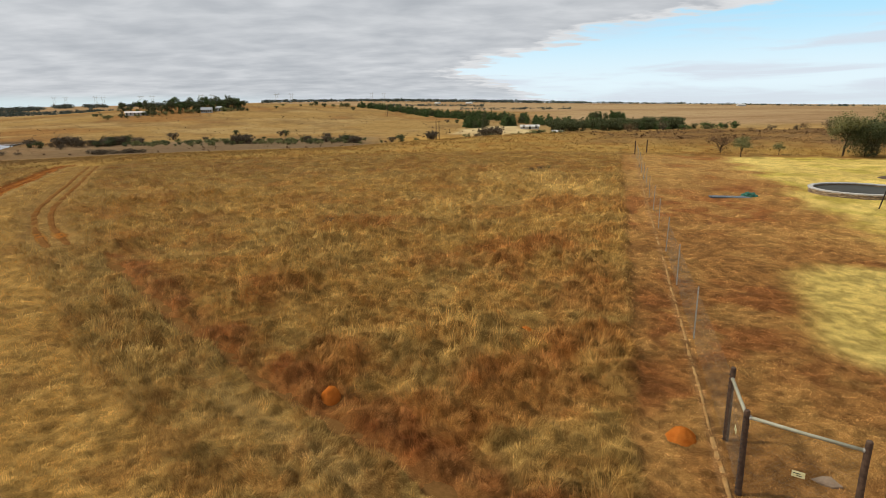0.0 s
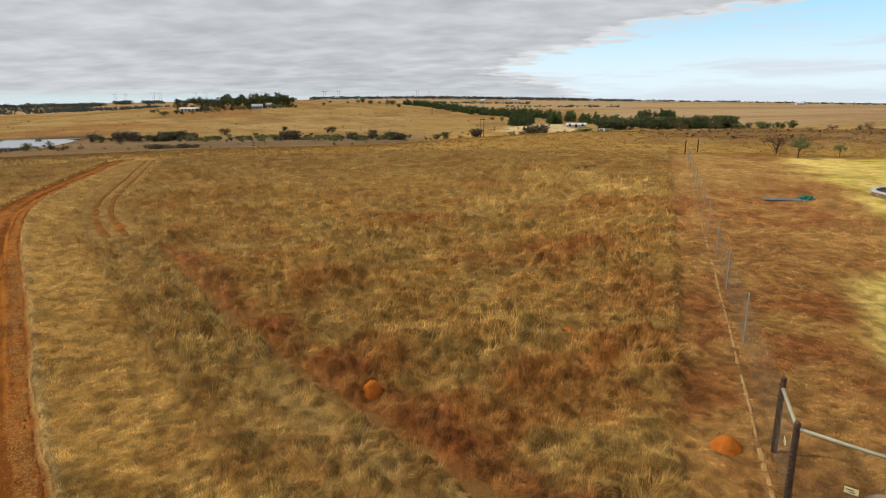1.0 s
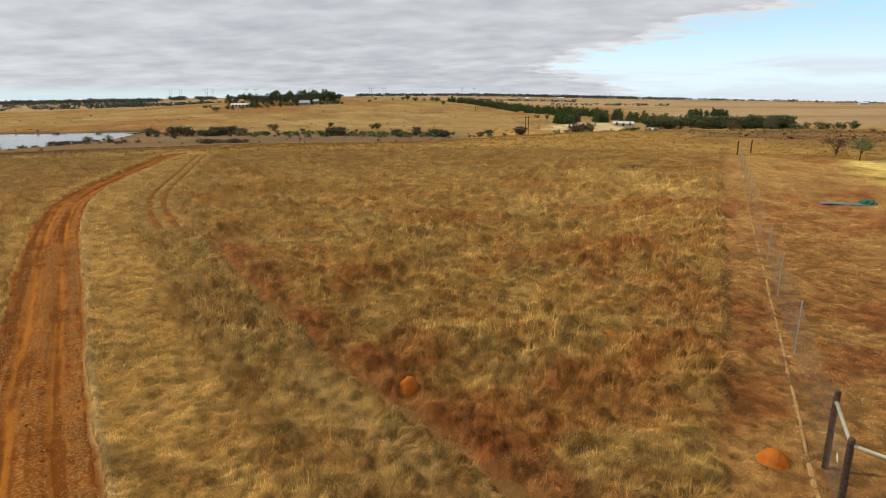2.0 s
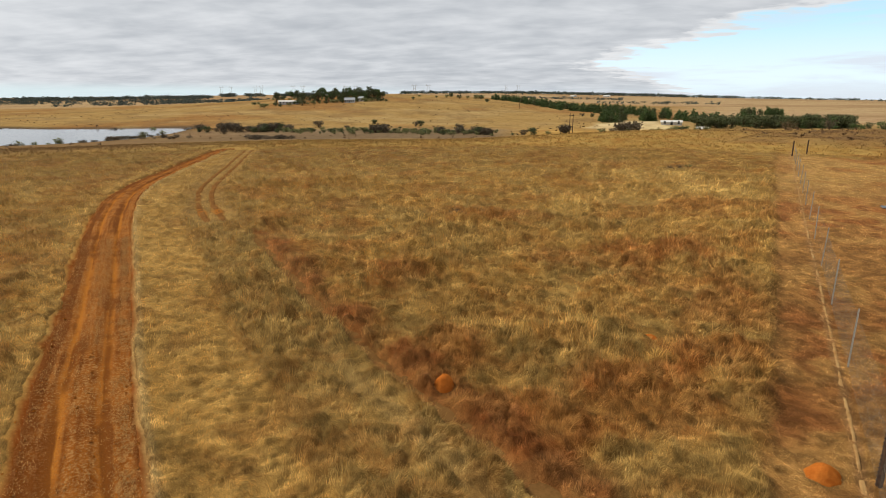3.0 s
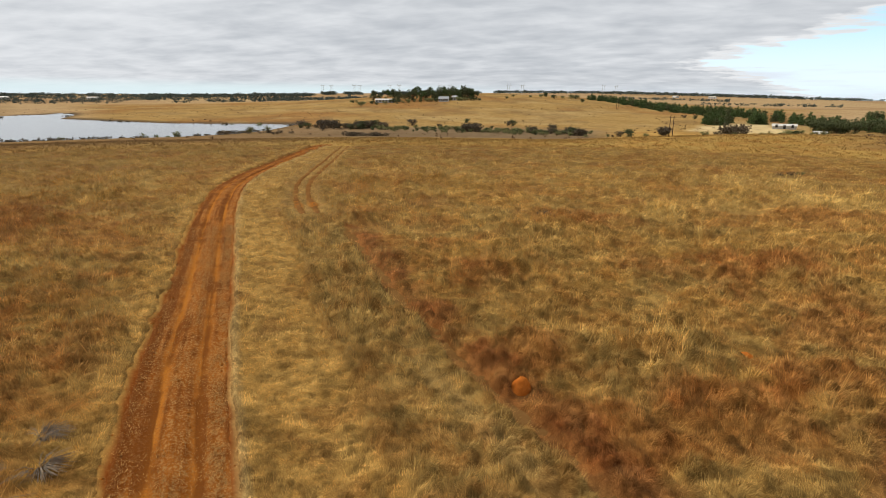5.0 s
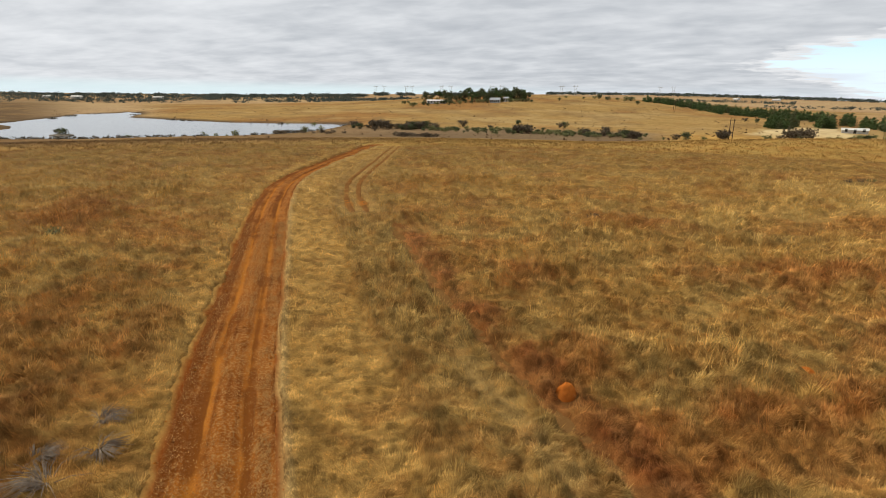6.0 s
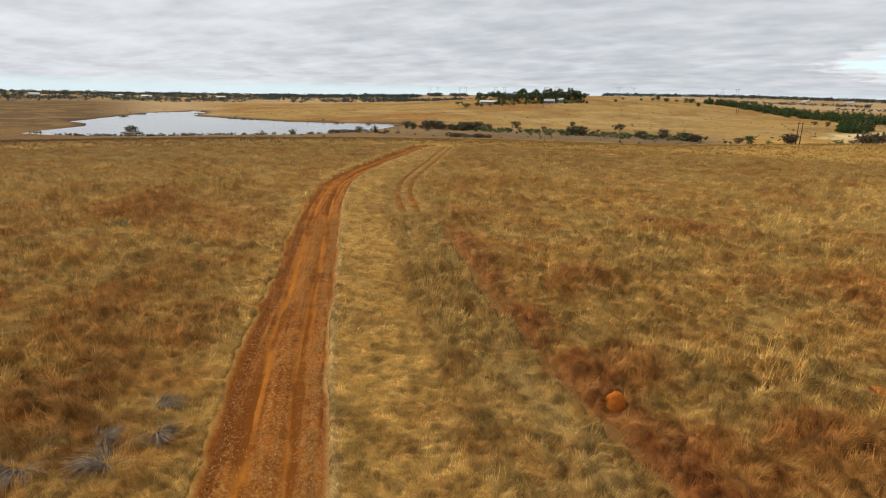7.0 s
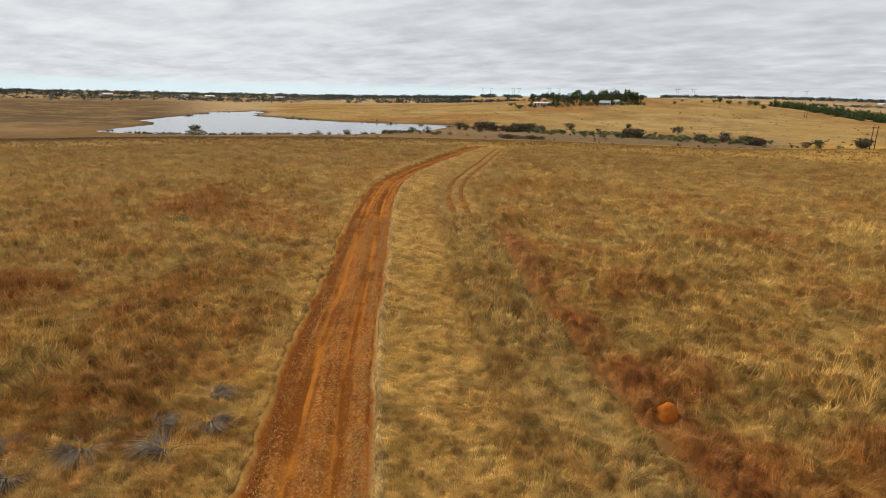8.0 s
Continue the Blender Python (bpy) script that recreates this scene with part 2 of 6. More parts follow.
# distance haze put into the leaf colours: lifted towards blue-grey
HAZED_WOOD = leafy("hazed_wood_leaves", (0.055, 0.070, 0.058), (0.100, 0.118, 0.092))
REED = leafy("reeds", (0.18, 0.13, 0.08), (0.28, 0.21, 0.13))


def water_build(s):
    v = s.node("ShaderNodeNewGeometry").outputs["Position"]
    ripple = s.noise(s.n("ShaderNodeMapping", {0: v, 3: (0.5, 1.0, 1.0)}), 1.6, 4.0, 0.6)
    return (0.045, 0.055, 0.055), ripple, 0.12, 0.03


WATER = material("water", water_build, 0.09, 0.0, 0.6)
DARK_WATER = material("tank_water", lambda s: (s.mix(s.noise(place(s), 0.7, 4.0), (0.03, 0.03, 0.022), (0.06, 0.055, 0.04)),), 0.6, 0.0, 0.15)


# ---- plan of the land ----
def smooth(lo, hi, v):
    t = np.clip((v - lo) / (hi - lo), 0.0, 1.0)
    return t * t * (3.0 - 2.0 * t)


def lattice(i, j, seed):
    h = (i * 374761393 + j * 668265263 + seed * 1274126177) & 0x7FFFFFFF
    h = ((h ^ (h >> 13)) * 1103515245) & 0x7FFFFFFF
    return ((h ^ (h >> 16)) & 0xFFFF) / 65535.0


def value_noise(x, y, size, seed=0):
    x, y = np.asarray(x) / size, np.asarray(y) / size
    i, j = np.floor(x).astype(np.int64), np.floor(y).astype(np.int64)
    u, v = x - i, y - j
    u, v = u * u * (3 - 2 * u), v * v * (3 - 2 * v)
    a, b = lattice(i, j, seed), lattice(i + 1, j, seed)
    c, d = lattice(i, j + 1, seed), lattice(i + 1, j + 1, seed)
    return (a * (1 - u) + b * u) * (1 - v) + (c * (1 - u) + d * u) * v


def fbm(x, y, size, seed=0, octaves=4):
    total, amp, norm = 0.0, 1.0, 0.0
    for k in range(octaves):
        total = total + amp * value_noise(x, y, size / 2 ** k, seed + 17 * k)
        norm += amp
        amp *= 0.55
    return total / norm


def spline(points, step):
    """A smooth curve through points, at even steps."""
    p = np.array(points, float)
    p = np.vstack([2 * p[0] - p[1], p, 2 * p[-1] - p[-2]])
    out = []
    for k in range(1, len(p) - 2):
        t = np.linspace(0, 1, max(2, int(np.hypot(*(p[k + 1] - p[k])) / step)), endpoint=False)[:, None]
        out.append(0.5 * (2 * p[k] + (p[k + 1] - p[k - 1]) * t + (2 * p[k - 1] - 5 * p[k] + 4 * p[k + 1] - p[k + 2]) * t ** 2
                          + (3 * p[k] - p[k - 1] - 3 * p[k + 1] + p[k + 2]) * t ** 3))
    return np.vstack(out + [p[-2:-1]])


def beside(x, y, line):
    """Signed distance from a line of points (to its right positive), and the way along it."""
    best, side, along, run = np.full(np.shape(x), 1e9), np.zeros(np.shape(x)), np.zeros(np.shape(x)), 0.0
    for a, b in zip(line[:-1], line[1:]):
        d = b - a
        n = float(np.hypot(*d))
        if n < 1e-9:
            continue
        ux, uy = d / n
        s = np.clip((x - a[0]) * ux + (y - a[1]) * uy, 0.0, n)
        px, py = x - a[0] - s * ux, y - a[1] - s * uy
        dist = np.hypot(px, py)
        near = dist < best
        best = np.where(near, dist, best)
        side = np.where(near, np.sign((x - a[0]) * uy - (y - a[1]) * ux), side)
        along = np.where(near, run + s, along)
        run += n
    return best * side, along


ROAD = spline([(4.5, -8.0), (-3.0, 1.0), (-9.2, 7.7), (-15.3, 14.4), (-24.1, 24.8), (-30.0, 31.7), (-36.6, 39.8), (-42.6, 48.4), (-48.0, 59.2), (-56.0, 79.0), (-62.8, 95.0), (-66.5, 104.0)], 2.0)
TRACK = spline([(-26.0, 38.0), (-29.7, 42.4), (-33.0, 46.8), (-36.8, 52.9), (-41.0, 61.2), (-45.6, 71.0), (-51.8, 84.1), (-58.0, 96.5)], 2.0)
PATH = spline([(3.6, 8.6), (-0.2, 12.1), (-1.9, 13.8), (-5.4, 16.9), (-8.2, 20.1), (-10.7, 22.5), (-18.6, 31.9), (-20.0, 33.5)], 1.5)
FENCE_AT, FENCE_WAY = np.array([7.59, 14.10]), np.array([0.2826, 0.9592])
WATER_Z = -9.0
SHORE = np.array([(-280, 122), (-252, 131), (-231, 151), (-218, 178), (-204, 199), (-200, 229), (-211, 270), (-236, 330), (-268, 306), (-304, 287),
                  (-373, 293), (-421, 297), (-480, 352), (-530, 386), (-488, 309), (-417, 236), (-372, 186), (-345, 184), (-318, 169), (-300, 143)], float)


def off_fence(x, y):
    rx, ry = x - FENCE_AT[0], y - FENCE_AT[1]
    return rx * FENCE_WAY[1] - ry * FENCE_WAY[0], rx * FENCE_WAY[0] + ry * FENCE_WAY[1]


def lake_depth(x, y):
    """Distance inside the shore (negative outside)."""
    inside = np.zeros(np.shape(x), bool)
    ring = np.vstack([SHORE, SHORE[:1]])
    for (ax, ay), (bx, by) in zip(ring[:-1], ring[1:]):
        crosses = ((ay > y) != (by > y)) & (x < (bx - ax) * (y - ay) / (by - ay + 1e-12) + ax)
        inside ^= crosses
    d, _ = beside(x, y, ring)
    return np.where(inside, np.abs(d), -np.abs(d))


def ground_z(x, y):
    x, y = np.asarray(x, float), np.asarray(y, float)
    r, az = np.hypot(x, y), np.degrees(np.arctan2(-x, y))
    left = smooth(-42, -2, az) * (1 - smooth(105, 150, az))
    left_z = -8.6 * smooth(95 + 70 * smooth(14, -12, az), 290 + 60 * smooth(14, -12, az), r)
    right_z = -3.5 * smooth(210, 360, r)
    z = right_z + (left_z - right_z) * left
    # the farm hill across the valley, long towards the lake
    spread = np.where(az > 18, 19.0, 21.0)
    z = z + 22.0 * smooth(325, 800, r) * np.exp(-((az - 18.0) / spread) ** 2) * (1 - 0.55 * smooth(850, 1500, r))
    z = z + 3.6 * np.exp(-((az + 5.0) / 6.0) ** 2 - ((r - 490.0) / 110.0) ** 2)
    # far plains and their ridge
    ridge = -9.0 + 46.0 * np.exp(-((az - 10.0) / 25.0) ** 2) + 12.0 * smooth(18, 36, az) - 14.0 * smooth(-20, -40, az)
    z = z + smooth(1200, 3600, r) * (ridge - z * 0.9)
    z = z + 1.6 * (fbm(x, y, 130.0, 5) - 0.5) * smooth(180, 500, r)
    # uneven field, rough bank past the lawn
    z = z + 0.16 * (fbm(x, y, 3.5, 3) - 0.5) + 0.5 * (fbm(x, y, 28.0, 4) - 0.5) * smooth(40, 100, r)
    bank = smooth(122, 150, r) * (1 - smooth(250, 330, r)) * smooth(-8, -24, az)
    z = z + bank * (2.6 * (fbm(x, y, 14.0, 8) - 0.45))
    deep = lake_depth(x, y)
    z = np.where(deep > -25, z + (-11.0 - z) * smooth(-9, 9, deep), z)
    return z


def mask_lawn(x, y):
    n = fbm(x, y, 5.0, 21) - 0.5
    a = 1 - smooth(0.85, 1.12, np.hypot((x - 23.6) / 8.6, (y - 21.5) / 9.4) + n * 0.35)
    side = (x - 28.8) * 0.958 - (y - 41.0) * 0.287
    b = smooth(-1.5, 3.5, side + n * 9.0) * smooth(30.5, 36.0, y + n * 6.0) * (1 - edge_past_lawn(x, y))
    return np.maximum(a, b)


def edge_past_lawn(x, y):
    """1 beyond the far edge of the kept grass."""
    return smooth(-1.0, 1.5, (y - 104.0) + (x - 34.0) * 0.33 + (fbm(x, y, 6.0, 31) - 0.5) * 4)


RED_AT = ((7.0, 26.0, 2.6), (5.6, 20.2, 2.2), (5.0, 34.5, 4.0), (-1.2, 14.8, 1.8), (-4.2, 19.0, 1.9), (-8.0, 27.0, 2.0), (-6.4, 44.0, 3.0),
          (-43.0, 26.0, 6.0), (-17.0, 7.0, 2.2), (-30.0, 8.0, 3.0), (2.5, 17.5, 2.0), (12.0, 52.0, 4.0))
MOUNDS_AT = ((-3.62, 16.55), (-3.5, 15.9), (-5.07, 19.7), (3.3, 22.4), (3.0, 35.0))
PALE_AT = ((4.3, 55.5, 4.0), (-0.3, 48.4, 3.0), (0.7, 21.5, 1.6), (14.0, 62.0, 6.0), (9.0, 72.0, 6.0))


def kind_of_ground(x, y):
    """Weights of the kinds of cover at places, and their colours."""
    r, az = np.hypot(x, y), np.degrees(np.arctan2(-x, y))
    dr, _ = beside(x, y, ROAD)
    dt, at_ = beside(x, y, TRACK)
    dp, ap = beside(x, y, PATH)
    df, af = off_fence(x, y)
    wob = fbm(x, y, 1.6, 41) - 0.5
    kept = smooth(-0.3, 0.3, df + 2.25 + wob * 1.2) * (1 - edge_past_lawn(x, y)) * smooth(-30, -20, y)
    kept = np.where(df < 4, kept * smooth(120, 105, af), kept)
    strip = smooth(1.2, 1.5, dr + wob * 0.2) * (1 - smooth(4.8, 5.4, dr + wob * 1.1)) * smooth(150, 110, r)
    left_edge = smooth(-3.1, -2.1, dr + wob * 2.0) * (1 - smooth(-1.5, -1.2, dr)) * smooth(150, 110, r)
    lane = 1 - smooth(1.35, 1.7, np.abs(dr) + np.where(dr < 0, wob * 0.9, wob * 0.35) + 0.5 * smooth(50, 90, r))
    old_wheel = (1 - smooth(0.22, 0.5, np.abs(dp + 1.25 + wob * 0.4))) * smooth(24, 17, r)
    foot = 1 - smooth(0.18, 0.42, np.abs(dp) + wob * 0.5)
    shoulder = smooth(-0.1, 0.25, dp + wob * 0.8) * (1 - smooth(1.0, 2.2, dp + wob * 2.4)) * smooth(60, 40, r)
    shoulder_left = smooth(-0.15, -0.4, dp + wob) * (1 - smooth(0.7, 1.3, -dp + wob * 2)) * smooth(60, 40, r)
    ruts = (1 - smooth(0.12, 0.26, np.abs(np.abs(dt) - 0.6) + wob * 0.25)) * smooth(0.0, 3.0, at_)
    bare = 1 - smooth(0.5, 1.2, np.hypot((np.abs(dt) - 0.6) / 0.42, (at_ - 4.5) / 5.0) + wob)
    fence_line = (1 - smooth(0.09, 0.2, np.abs(df + 0.3 + wob * 0.15))) * smooth(115, 95, af) * smooth(-4, -2, af)
    return dict(r=r, az=az, dr=dr, dp=dp, dt=dt, df=df, af=af, kept=kept, strip=strip, left_edge=left_edge, lane=lane, foot=foot, shoulder=shoulder,
                shoulder_left=shoulder_left, ruts=ruts, bare=bare, old_wheel=old_wheel, fence_line=fence_line, lawn=mask_lawn(x, y) * kept)


MAT_TONE = 0.93
STRAW, DULL, REDDISH, PALE, OLIVE_G = (0.64, 0.372, 0.098), (0.50, 0.285, 0.080), (0.46, 0.165, 0.042), (0.78, 0.50, 0.155), (0.52, 0.338, 0.108)


def tone_at(x, y, k=None, z=None):
    """The colour of the grass or soil at places, as an array of three."""
    k = k or kind_of_ground(x, y)

    def blend(c, colour, wt):
        wt = np.clip(wt, 0, 1)[:, None]
        return c * (1 - wt) + np.array(colour) * wt
    c = np.tile(np.array(STRAW), (len(x), 1))
    c = blend(c, DULL, 0.3 + 0.5 * smooth(0.40, 0.64, fbm(x, y, 2.6, 51)))
    c = blend(c, OLIVE_G, smooth(0.48, 0.64, fbm(x, y, 3.0, 52)) * 0.6)
    c = blend(c, REDDISH, smooth(0.50, 0.66, fbm(x, y, 3.2, 53)) * 0.35)
    c = blend(c, PALE, smooth(0.52, 0.70, fbm(x, y, 1.3, 54)) * 0.45)
    n = fbm(x, y, 1.8, 55) - 0.5
    for px, py, s in RED_AT:
        c = blend(c, REDDISH, (1 - smooth(0.5, 1.2, np.hypot((x - px) * 0.9, y - py) / s + n * 1.9)) * 0.5)
    for px, py, s in PALE_AT:
        c = blend(c, PALE, (1 - smooth(0.4, 1.2, np.hypot(x - px, y - py) / s + n)) * 0.85)
    c = blend(c, OLIVE_G, k["shoulder_left"] * 0.8)
    c = blend(c, (0.56, 0.360, 0.115), smooth(4.6, 5.4, k["dr"] + n) * (1 - smooth(7.5, 11.0, k["dr"] + n * 3)) * smooth(70, 45, k["r"]) * 0.75)
    c = blend(c, (0.44, 0.165, 0.050), k["shoulder"] * (0.42 + 0.36 * smooth(0.3, 0.5, fbm(x, y, 2.2, 56))))
    c = blend(c, (0.66, 0.45, 0.17), k["old_wheel"] * 0.4)
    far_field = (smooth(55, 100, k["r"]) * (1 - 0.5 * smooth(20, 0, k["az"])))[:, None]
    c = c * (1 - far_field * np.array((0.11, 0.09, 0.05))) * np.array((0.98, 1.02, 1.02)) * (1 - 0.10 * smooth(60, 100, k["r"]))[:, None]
    # kept grass: red-brown, worn, with yellow-green lawn
    kept = np.tile(np.array((0.43, 0.225, 0.070)), (len(x), 1))
    kept = blend(kept, (0.37, 0.155, 0.048), smooth(0.46, 0.62, fbm(x, y, 6.0, 61)) * 0.9)
    kept = blend(kept, (0.52, 0.300, 0.095), smooth(0.52, 0.66, fbm(x, y, 2.6, 62)) * 0.8)
    kept = blend(kept, (0.54, 0.34, 0.11), smooth(45, 80, k["r"]) * smooth(0.45, 0.6, fbm(x, y, 12.0, 63)) * 0.8)
    lawn = np.tile(np.array((0.55, 0.41, 0.112)), (len(x), 1))
    lawn = blend(lawn, (0.44, 0.35, 0.070), smooth(0.45, 0.63, fbm(x, y, 3.0, 64)))
    lawn = blend(lawn, (0.64, 0.49, 0.14), smooth(0.5, 0.7, fbm(x, y, 8.0, 65)))
    wl = k["lawn"][:, None]
    kept = kept * (1 - wl) + lawn * wl
    wk = k["kept"][:, None]
    c = c * (1 - wk) + kept * wk
    strip = np.tile(np.array((0.78, 0.495, 0.145)), (len(x), 1))
    strip = blend(strip, (0.60, 0.350, 0.090), smooth(0.40, 0.66, fbm(x, y, 0.9, 71)) * 0.6)
    strip = blend(strip, (0.86, 0.60, 0.23), (1 - smooth(0.1, 0.35, np.abs(k["dr"] - 1.62))) * 0.9)
    strip = blend(strip, (0.46, 0.23, 0.065), smooth(0.58, 0.70, fbm(x, y, 2.0, 72)) * 0.45)
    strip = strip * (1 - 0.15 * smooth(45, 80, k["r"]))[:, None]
    ws = np.maximum(k["strip"], 0.85 * k["left_edge"])[:, None]
    c = c * (1 - ws) + strip * ws
    # red soil showing
    c = blend(c, (0.52, 0.24, 0.075), k["foot"] * 0.8)
    c = blend(c, (0.58, 0.37, 0.115), (1 - smooth(1.6, 2.6, np.abs(k["dt"]))) * 0.6)
    c = blend(c, (0.29, 0.096, 0.016), k["bare"] * 0.95)
    c = blend(c, (0.20, 0.085, 0.026), k["ruts"] * (1 - k["bare"]) * 0.85)
    c = blend(c, (0.44, 0.25, 0.10), k["fence_line"] * 0.8)
    c = blend(c, (0.33, 0.095, 0.020), k["lane"])
    # across the valley
    r, az = k["r"], k["az"]
    hill = smooth(300, 380, r)
    hill_c = np.tile(np.array((0.36, 0.235, 0.088)), (len(x), 1))
    hill_c = blend(hill_c, (0.30, 0.155, 0.056), smooth(0.48, 0.62, fbm(x, y, 90.0, 81)) * 0.8)
    hill_c = blend(hill_c, (0.41, 0.290, 0.125), smooth(0.52, 0.66, fbm(x, y, 45.0, 82)) * 0.7)
    hill_c = blend(hill_c, (0.22, 0.140, 0.066), smooth(0.54, 0.66, fbm(x, y, 22.0, 83)) * 0.5)
    hill_c = blend(hill_c, (0.62, 0.50, 0.27), (1 - smooth(0.6, 1.0, np.hypot((az + 5.0) / 4.0, (r - 360) / 75.0) + fbm(x, y, 20.0, 87) - 0.5)) * 0.95)
    far = np.maximum(smooth(900, 1300, r), np.maximum(smooth(-6, -14, az) * smooth(380, 480, r), smooth(50, 56, az) * smooth(330, 420, r)))
    far_c = np.tile(np.array((0.42, 0.300, 0.160)), (len(x), 1))
    far_c = blend(far_c, (0.33, 0.215, 0.112), smooth(0.46, 0.60, fbm(x, y * 0.6, 260.0, 84)) * 0.8)
    far_c = blend(far_c, (0.42, 0.295, 0.165), smooth(0.54, 0.66, fbm(x, y, 160.0, 85)) * 0.7)
    hill_c = hill_c * (1 - far[:, None]) + far_c * far[:, None]
    c = c * (1 - hill[:, None]) + hill_c * hill[:, None]
    if z is not None:
        deep = lake_depth(x, y)
        marsh = smooth(-6.6, -7.8, z) * smooth(235, 265, r) * smooth(372, 335, r) * smooth(3, 9, az) * smooth(75, 60, az)
        c = blend(c, (0.215, 0.155, 0.098), marsh * 0.9)
        flats = smooth(135, 190, r) * smooth(56, 63, az) * smooth(110, 95, az) * smooth(1700, 1000, r)
        c = blend(c, (0.135, 0.090, 0.052), flats * 0.95)
        c = blend(c, (0.30, 0.200, 0.090), flats * smooth(0.50, 0.60, fbm(x * 0.5, y, 16.0, 88)) * 0.45)
        c = blend(c, (0.115, 0.085, 0.055), smooth(0.46, 0.58, fbm(x * 0.6, y, 30.0, 89)) * smooth(165, 205, r) * smooth(300, 260, r) * smooth(30, 40, az) * 0.8)
        c = blend(c, (0.10, 0.075, 0.05), smooth(-15, -3, deep) * 0.9)
    c = blend(c, (0.30, 0.185, 0.085), smooth(100, 150, r) * smooth(26, 44, az) * (1 - hill) * 0.7)
    bank = smooth(125, 150, r) * (1 - smooth(240, 330, r)) * smooth(-8, -22, az)
    c = blend(c, (0.31, 0.185, 0.080), bank * 0.75)
    c = blend(c, (0.245, 0.150, 0.070), bank * smooth(0.42, 0.60, fbm(x, y, 9.0, 86)) * 0.9)
    return c


# ---- mesh helpers ----
def fast_mesh(name, verts, faces, mat, attrs=None, smooth_shade=False):
    """A mesh from arrays; faces: n by 3 or n by 4. attrs: name -> (n,) or (n, 3) by vertex."""
    me = bpy.data.meshes.new(name)
    verts, faces = np.asarray(verts, np.float32), np.asarray(faces, np.int32)
    n, k = faces.shape
    me.vertices.add(len(verts))
    me.vertices.foreach_set("co", verts.ravel())
    me.loops.add(n * k)
    me.loops.foreach_set("vertex_index", faces.ravel())
    me.polygons.add(n)
    me.polygons.foreach_set("loop_start", np.arange(0, n * k, k, dtype=np.int32))
    me.polygons.foreach_set("use_smooth", np.full(n, smooth_shade))
    for key, v in (attrs or {}).items():
        v = np.asarray(v, np.float32)
        if v.ndim == 1:
            me.attributes.new(key, "FLOAT", "POINT").data.foreach_set("value", v)
        else:
            me.attributes.new(key, "FLOAT_COLOR", "POINT").data.foreach_set("color", np.column_stack([v, np.ones(len(v))]).astype(np.float32).ravel())
    me.update(calc_edges=True)
    me.materials.append(mat)
    return me


def part(name, bm, mat, parent, label="", smooth_shade=False):
    """Links a bmesh as one mesh under a thing or part."""
    me = bpy.data.meshes.new(name)
    for f in bm.faces:
        f.smooth = smooth_shade
    bm.to_mesh(me)
    bm.free()
    me.materials.append(mat)
    ob = new(name, me)
    ob.parent = parent
    return tagged(ob, label)


def thing(name, at, label, category, group="", turn=0.0, kind=""):
    ob = new(name)
    ob.empty_display_size = 0.2
    ob.matrix_basis = pose(*at, 0, 0, turn)
    return tagged(ob, label, category, group, kind)


def zg(x, y):
    return float(ground_z(np.array([x]), np.array([y]))[0])


def polar(az, r):
    a = radians(az)
    return -math.sin(a) * r, math.cos(a) * r


def box(bm, size, at=(0, 0, 0), bevel=0.0, turn=None):
    m = Matrix.Translation(at) @ (turn or Matrix()) @ Matrix.Diagonal((*size, 1))
    made = bmesh.ops.create_cube(bm, size=1.0, matrix=m)["verts"]
    if bevel:
        edges = list({e for v in made for e in v.link_edges})
        bmesh.ops.bevel(bm, geom=edges, offset=bevel, segments=1, affect="EDGES")
    return bm


def tube(bm, pts, radii, sides=6, cap=True):
    """A tapered tube along points."""
    pts = [Vector(p) for p in pts]
    rings = []
    for i, p in enumerate(pts):
        d = (pts[min(i + 1, len(pts) - 1)] - pts[max(i - 1, 0)]).normalized()
        q = Vector((0, 0, 1)).rotation_difference(d)
        rings.append([bm.verts.new(p + q @ Vector((math.cos(2 * math.pi * k / sides) * radii[i], math.sin(2 * math.pi * k / sides) * radii[i], 0))) for k in range(sides)])
    for a, b in zip(rings[:-1], rings[1:]):
        for k in range(sides):
            bm.faces.new((a[k], a[(k + 1) % sides], b[(k + 1) % sides], b[k]))
    if cap:
        bm.faces.new(rings[0][::-1])
        bm.faces.new(rings[-1])
    return bm


